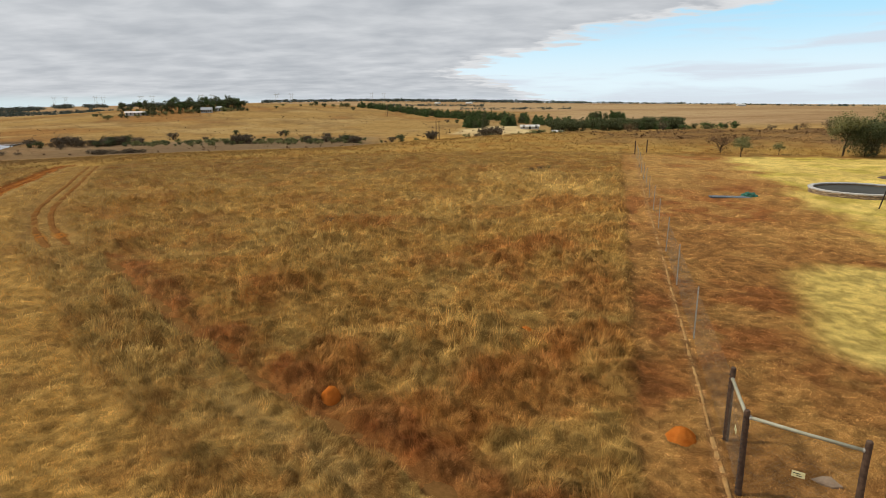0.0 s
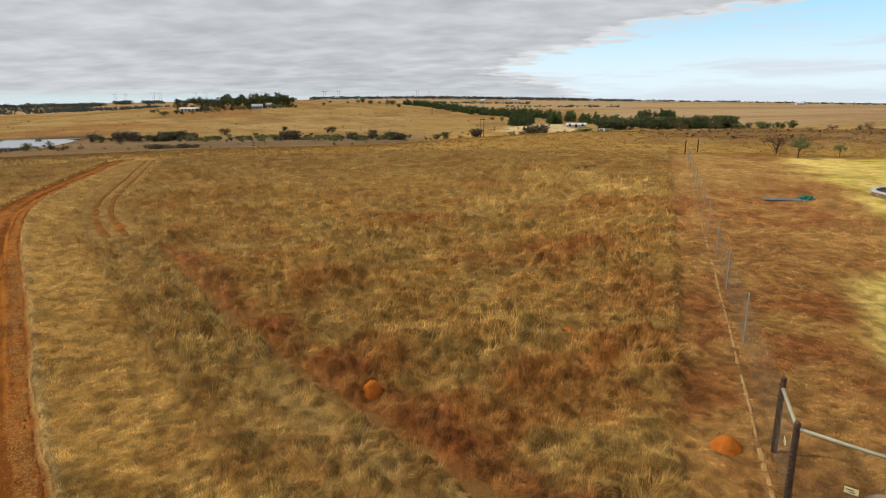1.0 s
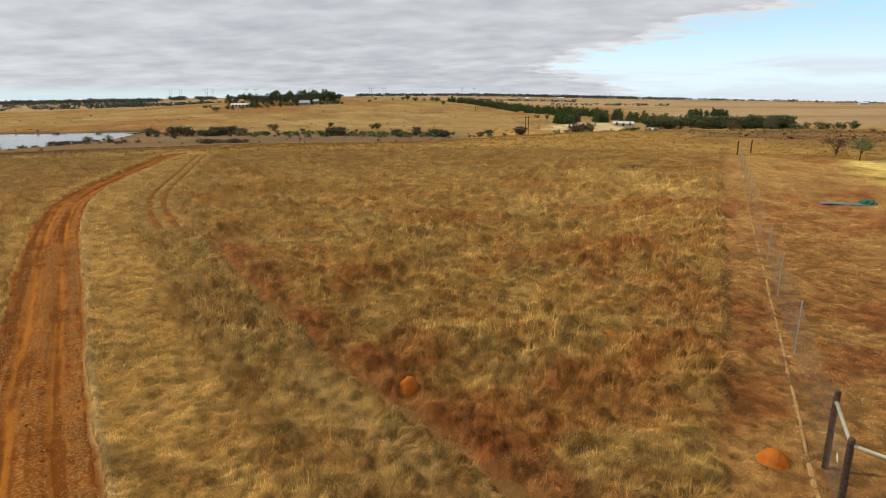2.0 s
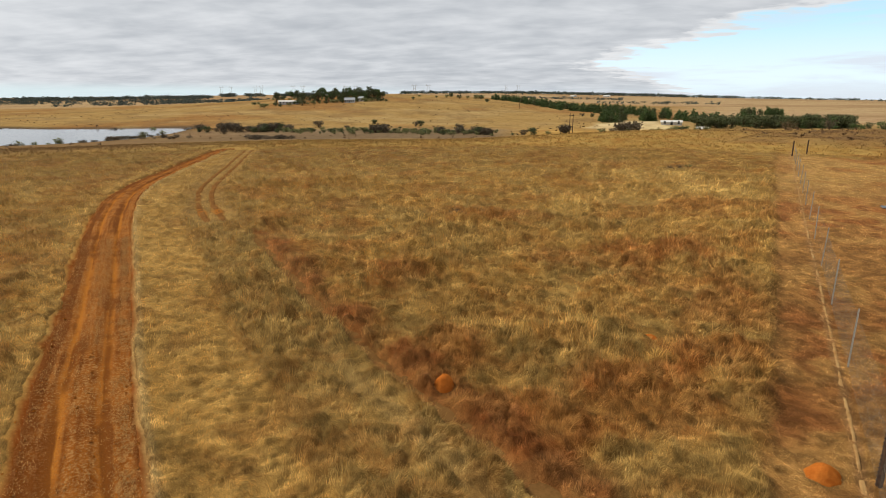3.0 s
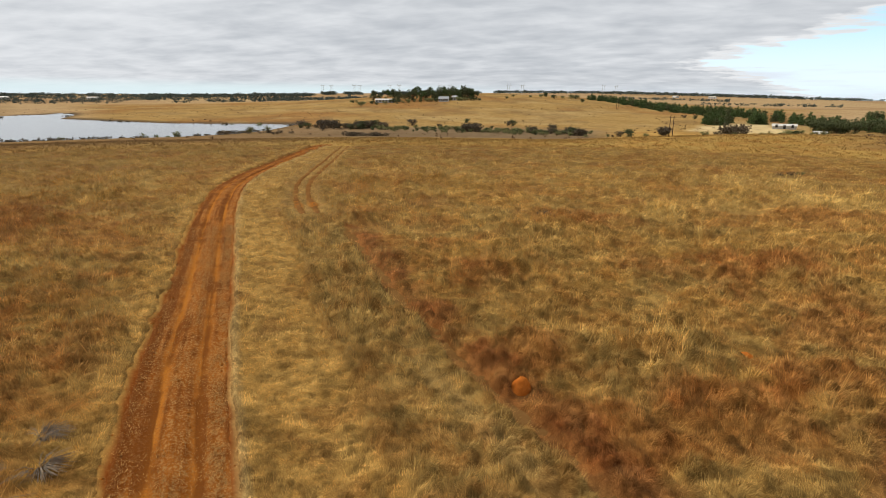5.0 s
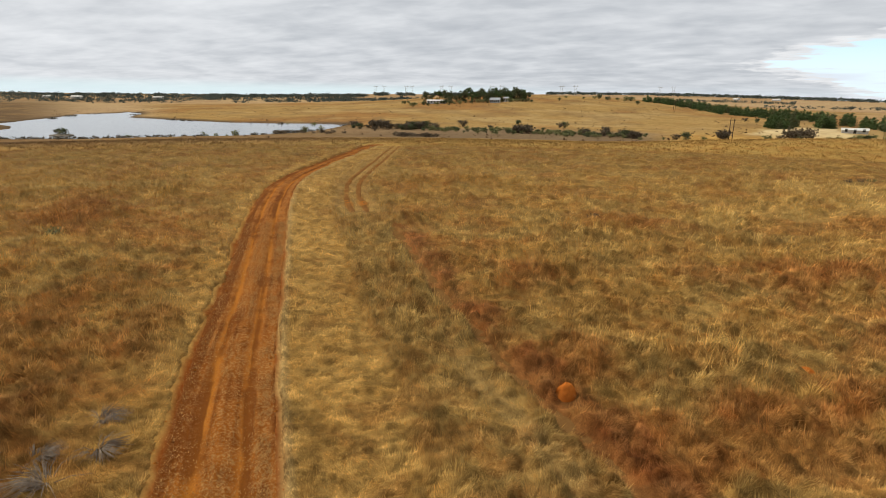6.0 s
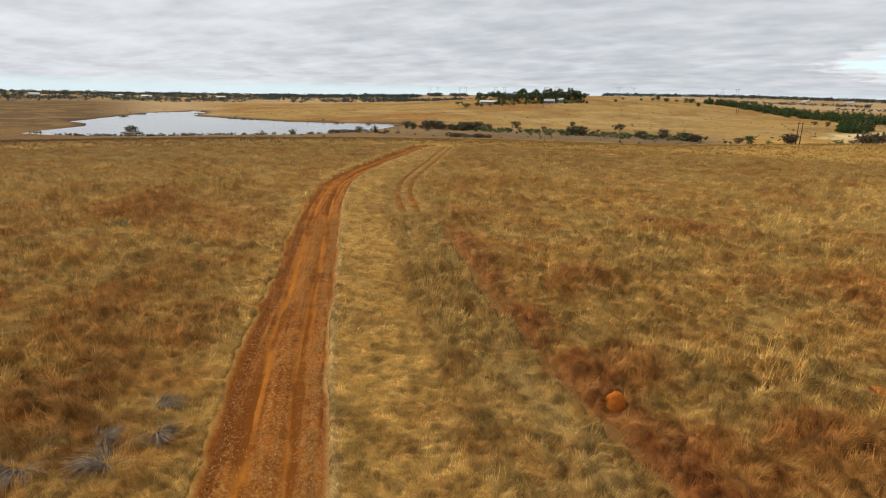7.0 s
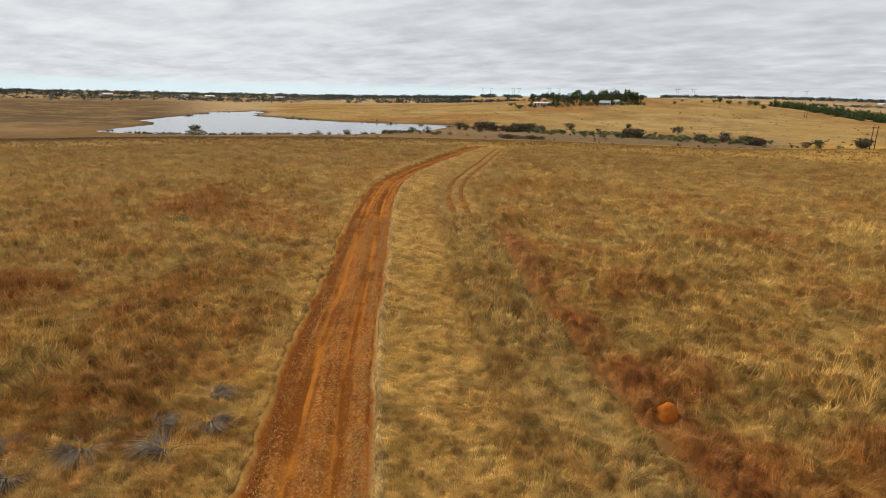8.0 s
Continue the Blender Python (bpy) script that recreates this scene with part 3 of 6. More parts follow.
# ---- ground ----
def build_ground():
    radii = [0.0]
    r = 0.6
    while r < 4850:
        radii.append(r)
        r *= 1.024
    radii = np.array(radii[1:] + [4850.0])
    angles = np.concatenate([np.arange(-46, 84, 0.36), np.arange(84, 314, 3.0)])
    a = np.radians(angles)
    rr, aa = np.meshgrid(radii, a, indexing="ij")
    x, y = (-np.sin(aa) * rr).ravel(), (np.cos(aa) * rr).ravel()
    x, y = np.append(x, 0.0), np.append(y, 0.0)
    z = ground_z(x, y)
    dr, _ = beside(x, y, ROAD)
    kinds = kind_of_ground(x, y)
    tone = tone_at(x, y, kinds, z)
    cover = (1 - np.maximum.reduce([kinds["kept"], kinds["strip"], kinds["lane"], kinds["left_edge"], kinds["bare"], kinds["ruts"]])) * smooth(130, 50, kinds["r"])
    tone = tone * (1 - 0.20 * smooth(95, 116, kinds["r"]) * smooth(330, 280, kinds["r"]))[:, None]
    # brown litter, its colour deepened for the shade between tussocks
    shaded_litter = np.array((0.130, 0.070, 0.024))
    # mown ground darkened likewise, shade among the stubble put into its tone
    mown = np.maximum.reduce([kinds["kept"] * (1 - 0.7 * kinds["lawn"]) * 0.7, kinds["strip"], kinds["left_edge"]]) * (0.45 + 0.55 * smooth(80, 36, kinds["r"])) * smooth(160, 120, kinds["r"])
    tone = tone * (1 - 0.38 * mown[:, None])
    tone = tone * (1 - 0.85 * cover[:, None]) + shaded_litter * 0.85 * cover[:, None]
    z = z - 0.3 * (1 - smooth(1.0, 1.45, np.abs(dr))) * smooth(150, 120, np.hypot(x, y))
    n = len(angles)
    i, j = np.meshgrid(np.arange(len(radii) - 1), np.arange(n), indexing="ij")
    k = (j + 1) % n
    quads = np.stack([i * n + j, (i + 1) * n + j, (i + 1) * n + k, i * n + k], -1).reshape(-1, 4)
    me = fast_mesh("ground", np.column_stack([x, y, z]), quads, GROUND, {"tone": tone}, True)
    centre = len(x) - 1
    bm = bmesh.new()
    bm.from_mesh(me)
    bm.verts.ensure_lookup_table()
    for q in range(n):
        bm.faces.new((bm.verts[centre], bm.verts[q], bm.verts[(q + 1) % n])).smooth = True
    bm.normal_update()
    bm.to_mesh(me)
    bm.free()
    tagged(new("ground", me), "dry winter grassland of straw and red-brown tones", "ground", kind="structure")


def build_road():
    line = spline([tuple(p) for p in ROAD[::4]], 0.16)
    d = np.gradient(line, axis=0)
    d /= np.maximum(np.hypot(d[:, 0], d[:, 1]), 1e-9)[:, None]
    right = np.column_stack([d[:, 1], -d[:, 0]])
    run = np.concatenate([[0], np.cumsum(np.hypot(*np.diff(line, axis=0).T))])
    lat = np.linspace(-1.75, 1.75, 43)
    s, l = np.meshgrid(run, lat, indexing="ij")
    slim = 1.0 - 0.32 * smooth(50, 90, np.hypot(line[:, 0], line[:, 1]))[:, None]
    x = line[:, 0][:, None] + right[:, 0][:, None] * l * slim
    y = line[:, 1][:, None] + right[:, 1][:, None] * l * slim
    wander = 0.10 * (fbm(s, s * 0, 6.0, 91) - 0.5)
    rut = np.exp(-((np.abs(l + wander - 0.04) - 0.58) / 0.19) ** 2)
    lines = np.sin((l + wander * 2) * 28.0 + 2.0 * fbm(s, l, 2.0, 93))
    z = ground_z(x.ravel(), y.ravel()).reshape(x.shape)
    z = z - 0.05 - 0.07 * rut + 0.05 * (fbm(x, y, 0.35, 92) - 0.5) + 0.012 * lines * (1 - rut) + 0.05 * np.exp(-(l / 0.3) ** 2)
    z = z + 0.07 * np.exp(-((np.abs(l) - 1.35) / 0.15) ** 2) * fbm(x, y, 0.7, 94)
    z = z - 0.22 * smooth(1.45, 1.75, np.abs(l) + 0.3 * (fbm(x, y, 0.8, 95) - 0.5))
    wear = np.clip(rut * 1.1 - 0.15 + 0.3 * (fbm(x, y, 0.9, 96) - 0.5), 0, 1)
    l_straw = np.exp(-((l - 1.12 + wander) / 0.26) ** 2) + 0.85 * np.exp(-((l - 0.04 + wander) / 0.26) ** 2)
    streak = -0.12 * l_straw + 0.65 * fbm(s / 40.0, l + wander, 0.16, 97, 3) + 0.35 * fbm(x, y, 0.8, 98) + 0.16 * np.exp(-((l + 1.2 + wander) / 0.28) ** 2)
    m = len(lat)
    i, j = np.meshgrid(np.arange(len(run) - 1), np.arange(m - 1), indexing="ij")
    quads = np.stack([i * m + j, i * m + j + 1, (i + 1) * m + j + 1, (i + 1) * m + j], -1).reshape(-1, 4)
    me = fast_mesh("road", np.column_stack([x.ravel(), y.ravel(), z.ravel()]), quads, SOIL, {"wear": wear.ravel(), "streak": streak.ravel()}, True)
    tagged(new("road", me), "graded red dirt track with two wheel ruts", "road", kind="structure")


def ribbon(name, label, line, offset, half, mat, lift, seed, start=0.0, dip=0.0):
    """A worn line on the ground, a hand's depth of relief across, whose edges dive under the grass."""
    fine = spline([tuple(p) for p in line], 0.22)
    d = np.gradient(fine, axis=0)
    d /= np.maximum(np.hypot(d[:, 0], d[:, 1]), 1e-9)[:, None]
    right = np.column_stack([d[:, 1], -d[:, 0]])
    run = np.concatenate([[0], np.cumsum(np.hypot(*np.diff(fine, axis=0).T))])
    lat = np.linspace(-half, half, 9)
    s, l = np.meshgrid(run, lat, indexing="ij")
    sway = offset + 0.12 * (fbm(s, s * 0, 3.0, seed) - 0.5)
    wide = 0.6 + 0.8 * fbm(s, s * 0 + l * 0.0, 1.1, seed + 1)
    x = fine[:, 0][:, None] + right[:, 0][:, None] * (l * wide + sway)
    y = fine[:, 1][:, None] + right[:, 1][:, None] * (l * wide + sway)
    z = ground_z(x.ravel(), y.ravel()).reshape(x.shape)
    edge = np.abs(l) / half
    z = z + lift - dip * (1 - edge ** 2) - 0.10 * smooth(0.5, 1.0, edge + 0.5 * (fbm(x, y, 0.5, seed + 2) - 0.5)) - 0.2 * smooth(0.62, 0.75, fbm(x, y, 0.9, seed + 3)) + 0.05 * (fbm(x, y, 0.22, seed + 4) - 0.5)
    m = len(lat)
    i, j = np.meshgrid(np.arange(len(run) - 1), np.arange(m - 1), indexing="ij")
    quads = np.stack([i * m + j, i * m + j + 1, (i + 1) * m + j + 1, (i + 1) * m + j], -1).reshape(-1, 4)
    me = fast_mesh(name, np.column_stack([x.ravel(), y.ravel(), z.ravel()]), quads, mat, {"wear": np.full(x.size, 0.35), "streak": np.full(x.size, 0.45)}, True)
    tagged(new(name, me), label, "track", kind="structure")


def build_tracks():
    ribbon("footpath", "narrow worn red path through the tall grass", PATH, 0.0, 0.30, PATH_SOIL, -0.03, 201)
    far = [FENCE_AT + FENCE_WAY * q for q in np.arange(-3.5, 96.0, 4.0)]
    ribbon("fence_path", "thin trodden straw path along the fence", far, -0.30, 0.085, STUBBLE_SOIL, 0.075, 211)
    for side in (-0.6, 0.6):
        ribbon("wheel_rut", "wheel rut of red soil pressed into the grass", TRACK, side, 0.24, RUT_SOIL, 0.10, 221 + int(side * 5), dip=0.05)


def build_clods():
    """Crumbs of soil thrown up along the track's edges."""
    rng = np.random.default_rng(23)
    line = spline([tuple(p) for p in ROAD[::4]], 0.5)
    pick = rng.integers(2, len(line) - 2, 2600)
    d = line[pick + 1] - line[pick - 1]
    d /= np.hypot(d[:, 0], d[:, 1])[:, None]
    lat = np.where(rng.random(len(pick)) < 0.7, np.sign(rng.random(len(pick)) - 0.65) * rng.normal(1.42, 0.16, len(pick)), rng.normal(0, 0.35, len(pick)))
    px = line[pick, 0] + d[:, 1] * lat + rng.normal(0, 0.2, len(pick))
    py = line[pick, 1] - d[:, 0] * lat + rng.normal(0, 0.2, len(pick))
    pz = ground_z(px, py) - 0.02
    size = 0.015 + 0.045 * rng.random(len(pick)) ** 2.5
    base = np.array([(1, 0, 0), (0, 1, 0), (-1, 0, 0), (0, -1, 0), (0, 0, 0.8), (0, 0, -0.8)], float)
    tri = np.array([(0, 1, 4), (1, 2, 4), (2, 3, 4), (3, 0, 4), (1, 0, 5), (2, 1, 5), (3, 2, 5), (0, 3, 5)])
    v = base[None] * size[:, None, None] * (0.7 + 0.6 * rng.random((len(pick), 6, 1)))
    ang = rng.random(len(pick)) * 6.28
    vx = v[:, :, 0] * np.cos(ang)[:, None] - v[:, :, 1] * np.sin(ang)[:, None] + px[:, None]
    vy = v[:, :, 0] * np.sin(ang)[:, None] + v[:, :, 1] * np.cos(ang)[:, None] + py[:, None]
    vz = v[:, :, 2] + pz[:, None] + size[:, None] * 0.4
    f = (tri[None] + (np.arange(len(pick)) * 6)[:, None, None]).reshape(-1, 3)
    me = fast_mesh("soil_clods", np.stack([vx, vy, vz], -1).reshape(-1, 3), f, SOIL, {"wear": np.repeat(rng.random(len(pick)) * 0.6, 6), "streak": np.full(len(pick) * 6, 0.4)})
    tagged(new("soil_clods", me), "loose red soil clods along the dirt track", "soil", kind="stuff")


def build_road_straw():
    """Loose straw lying on the track: thick on its hump and far shoulder, thin elsewhere."""
    rng = np.random.default_rng(29)
    line = spline([tuple(p) for p in ROAD[2:24]], 0.3)
    n = 46000
    pick = rng.integers(1, len(line) - 1, n)
    d = line[pick + 1] - line[pick - 1]
    d /= np.maximum(np.hypot(d[:, 0], d[:, 1]), 1e-9)[:, None]
    lat = np.choose(rng.choice(4, n, p=(0.42, 0.30, 0.13, 0.15)), (rng.normal(1.16, 0.18, n), rng.normal(0.04, 0.17, n), rng.normal(-1.15, 0.2, n), rng.uniform(-1.4, 1.4, n)))
    px = line[pick, 0] + d[:, 1] * lat + rng.normal(0, 0.12, n)
    py = line[pick, 1] - d[:, 0] * lat + rng.normal(0, 0.12, n)
    keep = fbm(px, py, 1.1, 131) + 0.25 * rng.random(n) > 0.56
    px, py = px[keep], py[keep]
    n = len(px)
    pz = ground_z(px, py) - 0.02
    ang, size = rng.random(n) * 6.28, 0.03 + 0.06 * rng.random(n)
    ux, uy, wide = np.cos(ang) * size, np.sin(ang) * size, 0.006 + 0.007 * rng.random(n)
    lift = 0.01 + 0.05 * rng.random(n)
    v = np.stack([np.column_stack([px - uy / size * wide, py + ux / size * wide, pz]), np.column_stack([px + uy / size * wide, py - ux / size * wide, pz]), np.column_stack([px + ux, py + uy, pz + lift])], 1)
    c = np.array((0.40, 0.225, 0.070)) * (0.6 + 0.7 * rng.random((n, 1)))
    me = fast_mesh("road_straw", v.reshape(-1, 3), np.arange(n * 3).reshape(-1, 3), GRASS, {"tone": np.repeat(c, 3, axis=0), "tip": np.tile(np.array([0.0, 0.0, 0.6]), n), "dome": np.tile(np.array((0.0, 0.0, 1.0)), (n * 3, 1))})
    tagged(new("road_straw", me), "loose straw scattered over the red track", "straw", kind="stuff")


def build_lake():
    bm = bmesh.new()
    c = SHORE.mean(axis=0)
    ring = spline([tuple(p) for p in SHORE] + [tuple(SHORE[0])], 6.0)[:-1]
    out = []
    for k, p in enumerate(ring):
        t = ring[(k + 1) % len(ring)] - ring[k - 1]
        nrm = np.array([-t[1], t[0]]) / np.hypot(*t)
        probe = float(lake_depth(np.array([p[0] + nrm[0] * 3]), np.array([p[1] + nrm[1] * 3]))[0])
        out.append(p + nrm * (7.0 if probe < 0 else -7.0))
    vs = [bm.verts.new((p[0], p[1], WATER_Z)) for p in out]
    edges = [bm.edges.new((vs[k], vs[(k + 1) % len(vs)])) for k in range(len(vs))]
    bmesh.ops.triangle_fill(bm, edges=edges, use_beauty=True)
    bmesh.ops.recalc_face_normals(bm, faces=bm.faces)
    if sum(f.normal.z for f in bm.faces) < 0:
        bmesh.ops.reverse_faces(bm, faces=bm.faces)
    me = bpy.data.meshes.new("water")
    bm.to_mesh(me)
    bm.free()
    me.materials.append(WATER)
    tagged(new("water", me), "still grey farm dam reflecting the cloud", "water", kind="structure")


build_ground()
build_road()
build_tracks()
build_clods()
build_road_straw()
build_lake()


# ---- grass ----
def grass(name, label, rng, clumps, blades, height, width, spread, lean):
    """Tufts of dry blades as one sheet of stuff. clumps: x, y arrays; height, blades by clump."""
    x, y = clumps
    k = kind_of_ground(x, y)
    tone = tone_at(x, y, k, ground_z(x, y))
    calm = smooth(30, 60, np.hypot(x, y))[:, None]
    tone = tone * (0.55 + 0.08 * calm + (0.80 - 0.48 * calm) * rng.random((len(x), 1))) * (1 + calm * np.array((0.0, -0.01, 0.02)))
    idx = np.repeat(np.arange(len(x)), blades)
    n = len(idx)
    ang = rng.random(n) * 2 * math.pi
    rad = np.sqrt(rng.random(n)) * spread[idx]
    bx, by = x[idx] + np.cos(ang) * rad, y[idx] + np.sin(ang) * rad
    bz = ground_z(bx, by) - 0.03
    h = height[idx] * (0.55 + 0.6 * rng.random(n))
    out = lean * (0.25 + 0.9 * rng.random(n)) * h
    wind = rng.normal(0.12, 0.12, n) * h
    ox = np.cos(ang) * out + wind * 0.9 + rng.normal(0, 0.12, n) * h
    oy = np.sin(ang) * out - wind * 0.4 + rng.normal(0, 0.12, n) * h
    face = rng.random(n) * math.pi
    wx, wy = np.cos(face) * width * 0.5, np.sin(face) * width * 0.5
    c = tone[idx] * (0.85 + 0.3 * rng.random((n, 1)))
    tilt = 1.2 * rad / np.maximum(spread[idx], 1e-4)
    dome = np.column_stack([np.cos(ang) * tilt, np.sin(ang) * tilt, np.ones(n)])
    dome /= np.linalg.norm(dome, axis=1)[:, None]
    h = h * (1.12 - 0.3 * rad / np.maximum(spread[idx], 1e-4))
    v = np.empty((n, 3, 3), np.float32)
    v[:, 0] = np.column_stack([bx + ox - wx * 1.1, by + oy - wy * 1.1, bz + h])
    v[:, 1] = np.column_stack([bx + ox * 0.9 + wx * 1.1, by + oy * 0.9 + wy * 1.1, bz + h * 0.9])
    v[:, 2] = np.column_stack([bx, by, bz])
    f = np.arange(n * 3, dtype=np.int32).reshape(-1, 3)
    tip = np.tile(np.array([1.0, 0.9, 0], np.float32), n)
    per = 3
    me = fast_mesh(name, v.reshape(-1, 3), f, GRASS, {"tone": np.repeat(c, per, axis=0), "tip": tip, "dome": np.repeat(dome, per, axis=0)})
    tagged(new(name, me), label, "grass", kind="stuff")


def scatter(rng, n, r0, r1, a0=-41.0, a1=79.0):
    """Places spread evenly over a stretch of the plan."""
    r = np.sqrt(r0 ** 2 + rng.random(n) * (r1 ** 2 - r0 ** 2))
    a = np.radians(a0 + rng.random(n) * (a1 - a0))
    return -np.sin(a) * r, np.cos(a) * r


def billow(x, y, size, seed):
    """Rounded cushions with creases between them, drawn out a little across the wind."""
    u, v = x * 0.94 + y * 0.34, y * 0.94 - x * 0.34
    u = u / 1.45 + 0.5 * size * (value_noise(x, y, size * 1.3, seed + 1) - 0.5)
    v = v + 0.5 * size * (value_noise(x, y, size * 1.3, seed + 2) - 0.5)
    return np.abs(2.0 * value_noise(u, v, size, seed) - 1.0) ** 0.75


class Mat:
    """The matted grass over the field as a sheet of relief, on rings and spokes, with its colour, height and lie of the stems."""

    def __init__(self):
        self.r = 9.0 * 1.0052 ** np.arange(508)
        self.a = np.arange(-41.0, 79.01, 0.28)
        rr, aa = np.meshgrid(self.r, np.radians(self.a), indexing="ij")
        self.shape = rr.shape
        self.x, self.y = (-np.sin(aa) * rr), (np.cos(aa) * rr)
        x, y = self.x.ravel(), self.y.ravel()
        k = kind_of_ground(x, y)
        base = ground_z(x, y)
        soil = np.clip(np.maximum.reduce([k["lane"], k["bare"], k["ruts"], k["foot"] * smooth(0.40, 0.56, fbm(x, y, 0.7, 361))]), 0, 1)
        mown = np.clip(np.maximum.reduce([k["kept"], k["strip"], k["left_edge"] * 0.8]), 0, 1)
        field = (1 - mown) * (1 - soil) * (1 - 0.75 * k["foot"])
        tall = 0.55 + 0.45 * smooth(0.35, 0.65, fbm(x, y, 2.0, 101)) + 0.55 * smooth(0.55, 0.7, fbm(x, y, 7.0, 102))
        for px, py, s_ in PALE_AT + RED_AT:
            tall = tall + 0.4 * (1 - smooth(0.4, 1.2, np.hypot(x - px, y - py) / s_))
        for px, py in MOUNDS_AT:
            tall = tall * smooth(0.2, 0.6, np.hypot(x - px, y - py))
        tall = tall * (1 - 0.85 * (1 - smooth(1.0, 2.0, np.abs(k["dt"])))) * (1 - 0.25 * k["old_wheel"]) * (1 - 0.3 * smooth(70, 120, k["r"]))
        grain = 1 + 0.9 * smooth(25, 110, k["r"])
        big, small, tiny = billow(x, y, 1.1, 301), billow(x / grain, y / grain, 0.40, 311), billow(x / grain, y / grain, 0.20, 321)
        swell = 0.22 * big + 0.52 * small + 0.26 * tiny
        lift = field * tall * (0.02 + 0.66 * swell)
        lift = lift + (1 - soil) * (k["strip"] * 0.20 + k["left_edge"] * 0.22 * smooth(-1.3, -2.1, k["dr"])) * (0.25 * small + 0.75 * tiny) * (1 - field)
        lift = lift + (1 - soil) * k["kept"] * (0.13 - 0.09 * k["lawn"]) * (0.3 * small + 0.7 * tiny)
        # a raised lip of straw along the graded edge
        lift = lift + 0.16 * np.exp(-((k["dr"] - 1.62) / 0.14) ** 2) * smooth(110, 70, k["r"]) * (0.6 + 0.8 * fbm(x, y, 0.5, 331))
        lift = lift - 0.10 * soil - 0.45 * k["lane"]
        lift = lift - 0.5 * smooth(112, 121, k["r"])
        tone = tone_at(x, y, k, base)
        # bleached and rusty tufts side by side
        patch = 0.62 * smooth(0.25, 0.75, value_noise(x / grain, y / grain, 0.34, 341)) + 0.38 * smooth(0.2, 0.8, value_noise(x / grain, y / grain, 0.16, 342))
        calm = 0.45 * smooth(28, 70, k["r"])
        tone = tone * (0.62 + 0.36 * calm + 0.72 * (1 - calm) * patch)[:, None]
        tone = tone * (1 - 0.05 * k["strip"] + (0.20 + 0.18 * smooth(30, 50, k["r"])) * k["kept"] + 0.08 * k["lawn"])[:, None]
        rusty = smooth(0.50, 0.66, fbm(x / grain, y / grain, 0.8, 351, 3))[:, None] * field[:, None] * (0.45 - 0.25 * smooth(30, 60, k["r"]))[:, None]
        tone = tone * (1 - rusty * np.array((0.14, 0.36, 0.48)))
        tone = tone * MAT_TONE * np.array((0.985, 1.0, 1.05))
        # dead brown thatch below with the hollows' shade in its colour, bleached stems above
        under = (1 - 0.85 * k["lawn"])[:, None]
        shaded_thatch = tone * (1 - under * np.array((0.38, 0.42, 0.46)))
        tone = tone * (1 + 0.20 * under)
        self.crest = np.clip(field * smooth(0.22, 0.55, swell) + (1 - field) * smooth(0.15, 0.6, tiny), 0.12, 1).reshape(self.shape)
        tuft_x, tuft_y = value_noise(x / grain, y / grain, 0.45, 371) - 0.5, value_noise(x / grain, y / grain, 0.45, 381) - 0.5
        self.z = (base + lift).reshape(self.shape)
        self.stem = (field * tall * 0.20 + (1 - soil) * (np.maximum(k["strip"], k["left_edge"]) * 0.075 + k["kept"] * 0.045)).reshape(self.shape)
        self.grow = np.clip((1 - soil - 0.75 * k["lawn"]) * (1 - 0.75 * k["foot"]) * (1 - 0.35 * k["old_wheel"]), 0.05 * (k["lane"] > 0.5), 1).reshape(self.shape)
        self.tone = tone.reshape(*self.shape, 3)
        dzr = np.gradient(self.z, axis=0) / np.gradient(self.r)[:, None]
        dza = np.gradient(self.z, axis=1) / (math.radians(0.28) * rr)
        self.gx = -np.sin(aa) * dzr - np.cos(aa) * dza
        self.gy = np.cos(aa) * dzr - np.sin(aa) * dza
        self.tx, self.ty = tuft_x.reshape(self.shape), tuft_y.reshape(self.shape)
        n = self.shape[1]
        i, j = np.meshgrid(np.arange(self.shape[0] - 1), np.arange(n - 1), indexing="ij")
        quads = np.stack([i * n + j, (i + 1) * n + j, (i + 1) * n + j + 1, i * n + j + 1], -1).reshape(-1, 4)
        quads = quads[(lift[quads] > -0.12).any(axis=1)]
        me = fast_mesh("grass_mat", np.column_stack([x, y, self.z.ravel()]), quads, THATCH, {"tone": shaded_thatch}, True)
        tagged(new("grass_mat", me), "matted dry winter grass in low uneven cushions", "grass", kind="stuff")

    def stems(self, rng, r0, r1, density, width, stretch):
        """Fine stems that stand out of the mat and comb down its slopes."""
        n = int(math.radians(120.0) / 2 * (r1 ** 2 - r0 ** 2) * density)
        r = np.sqrt(r0 ** 2 + rng.random(n) * (r1 ** 2 - r0 ** 2))
        az = -41.0 + rng.random(n) * 120.0
        fi, fj = np.log(r / 9.0) / math.log(1.0052), (az + 41.0) / 0.28
        i, j = np.clip(fi.astype(int), 0, self.shape[0] - 2), np.clip(fj.astype(int), 0, self.shape[1] - 2)
        ok = rng.random(n) < self.grow[i, j] * self.crest[i, j]
        r, az, i, j, fi, fj = r[ok], az[ok], i[ok], j[ok], fi[ok], fj[ok]
        n = len(r)
        u, v = np.clip(fi - i, 0, 1), np.clip(fj - j, 0, 1)
        z = (self.z[i, j] * (1 - u) + self.z[i + 1, j] * u) * (1 - v) + (self.z[i, j + 1] * (1 - u) + self.z[i + 1, j + 1] * u) * v
        x, y = -np.sin(np.radians(az)) * r, np.cos(np.radians(az)) * r
        gx, gy, stem = self.gx[i, j], self.gy[i, j], self.stem[i, j] + 0.03
        steep = np.sqrt(1 + gx * gx + gy * gy)
        dome = np.column_stack([-gx, -gy, np.ones(n)]) / steep[:, None]
        stalk = (rng.random(n) < 0.07) & (stem > 0.10)
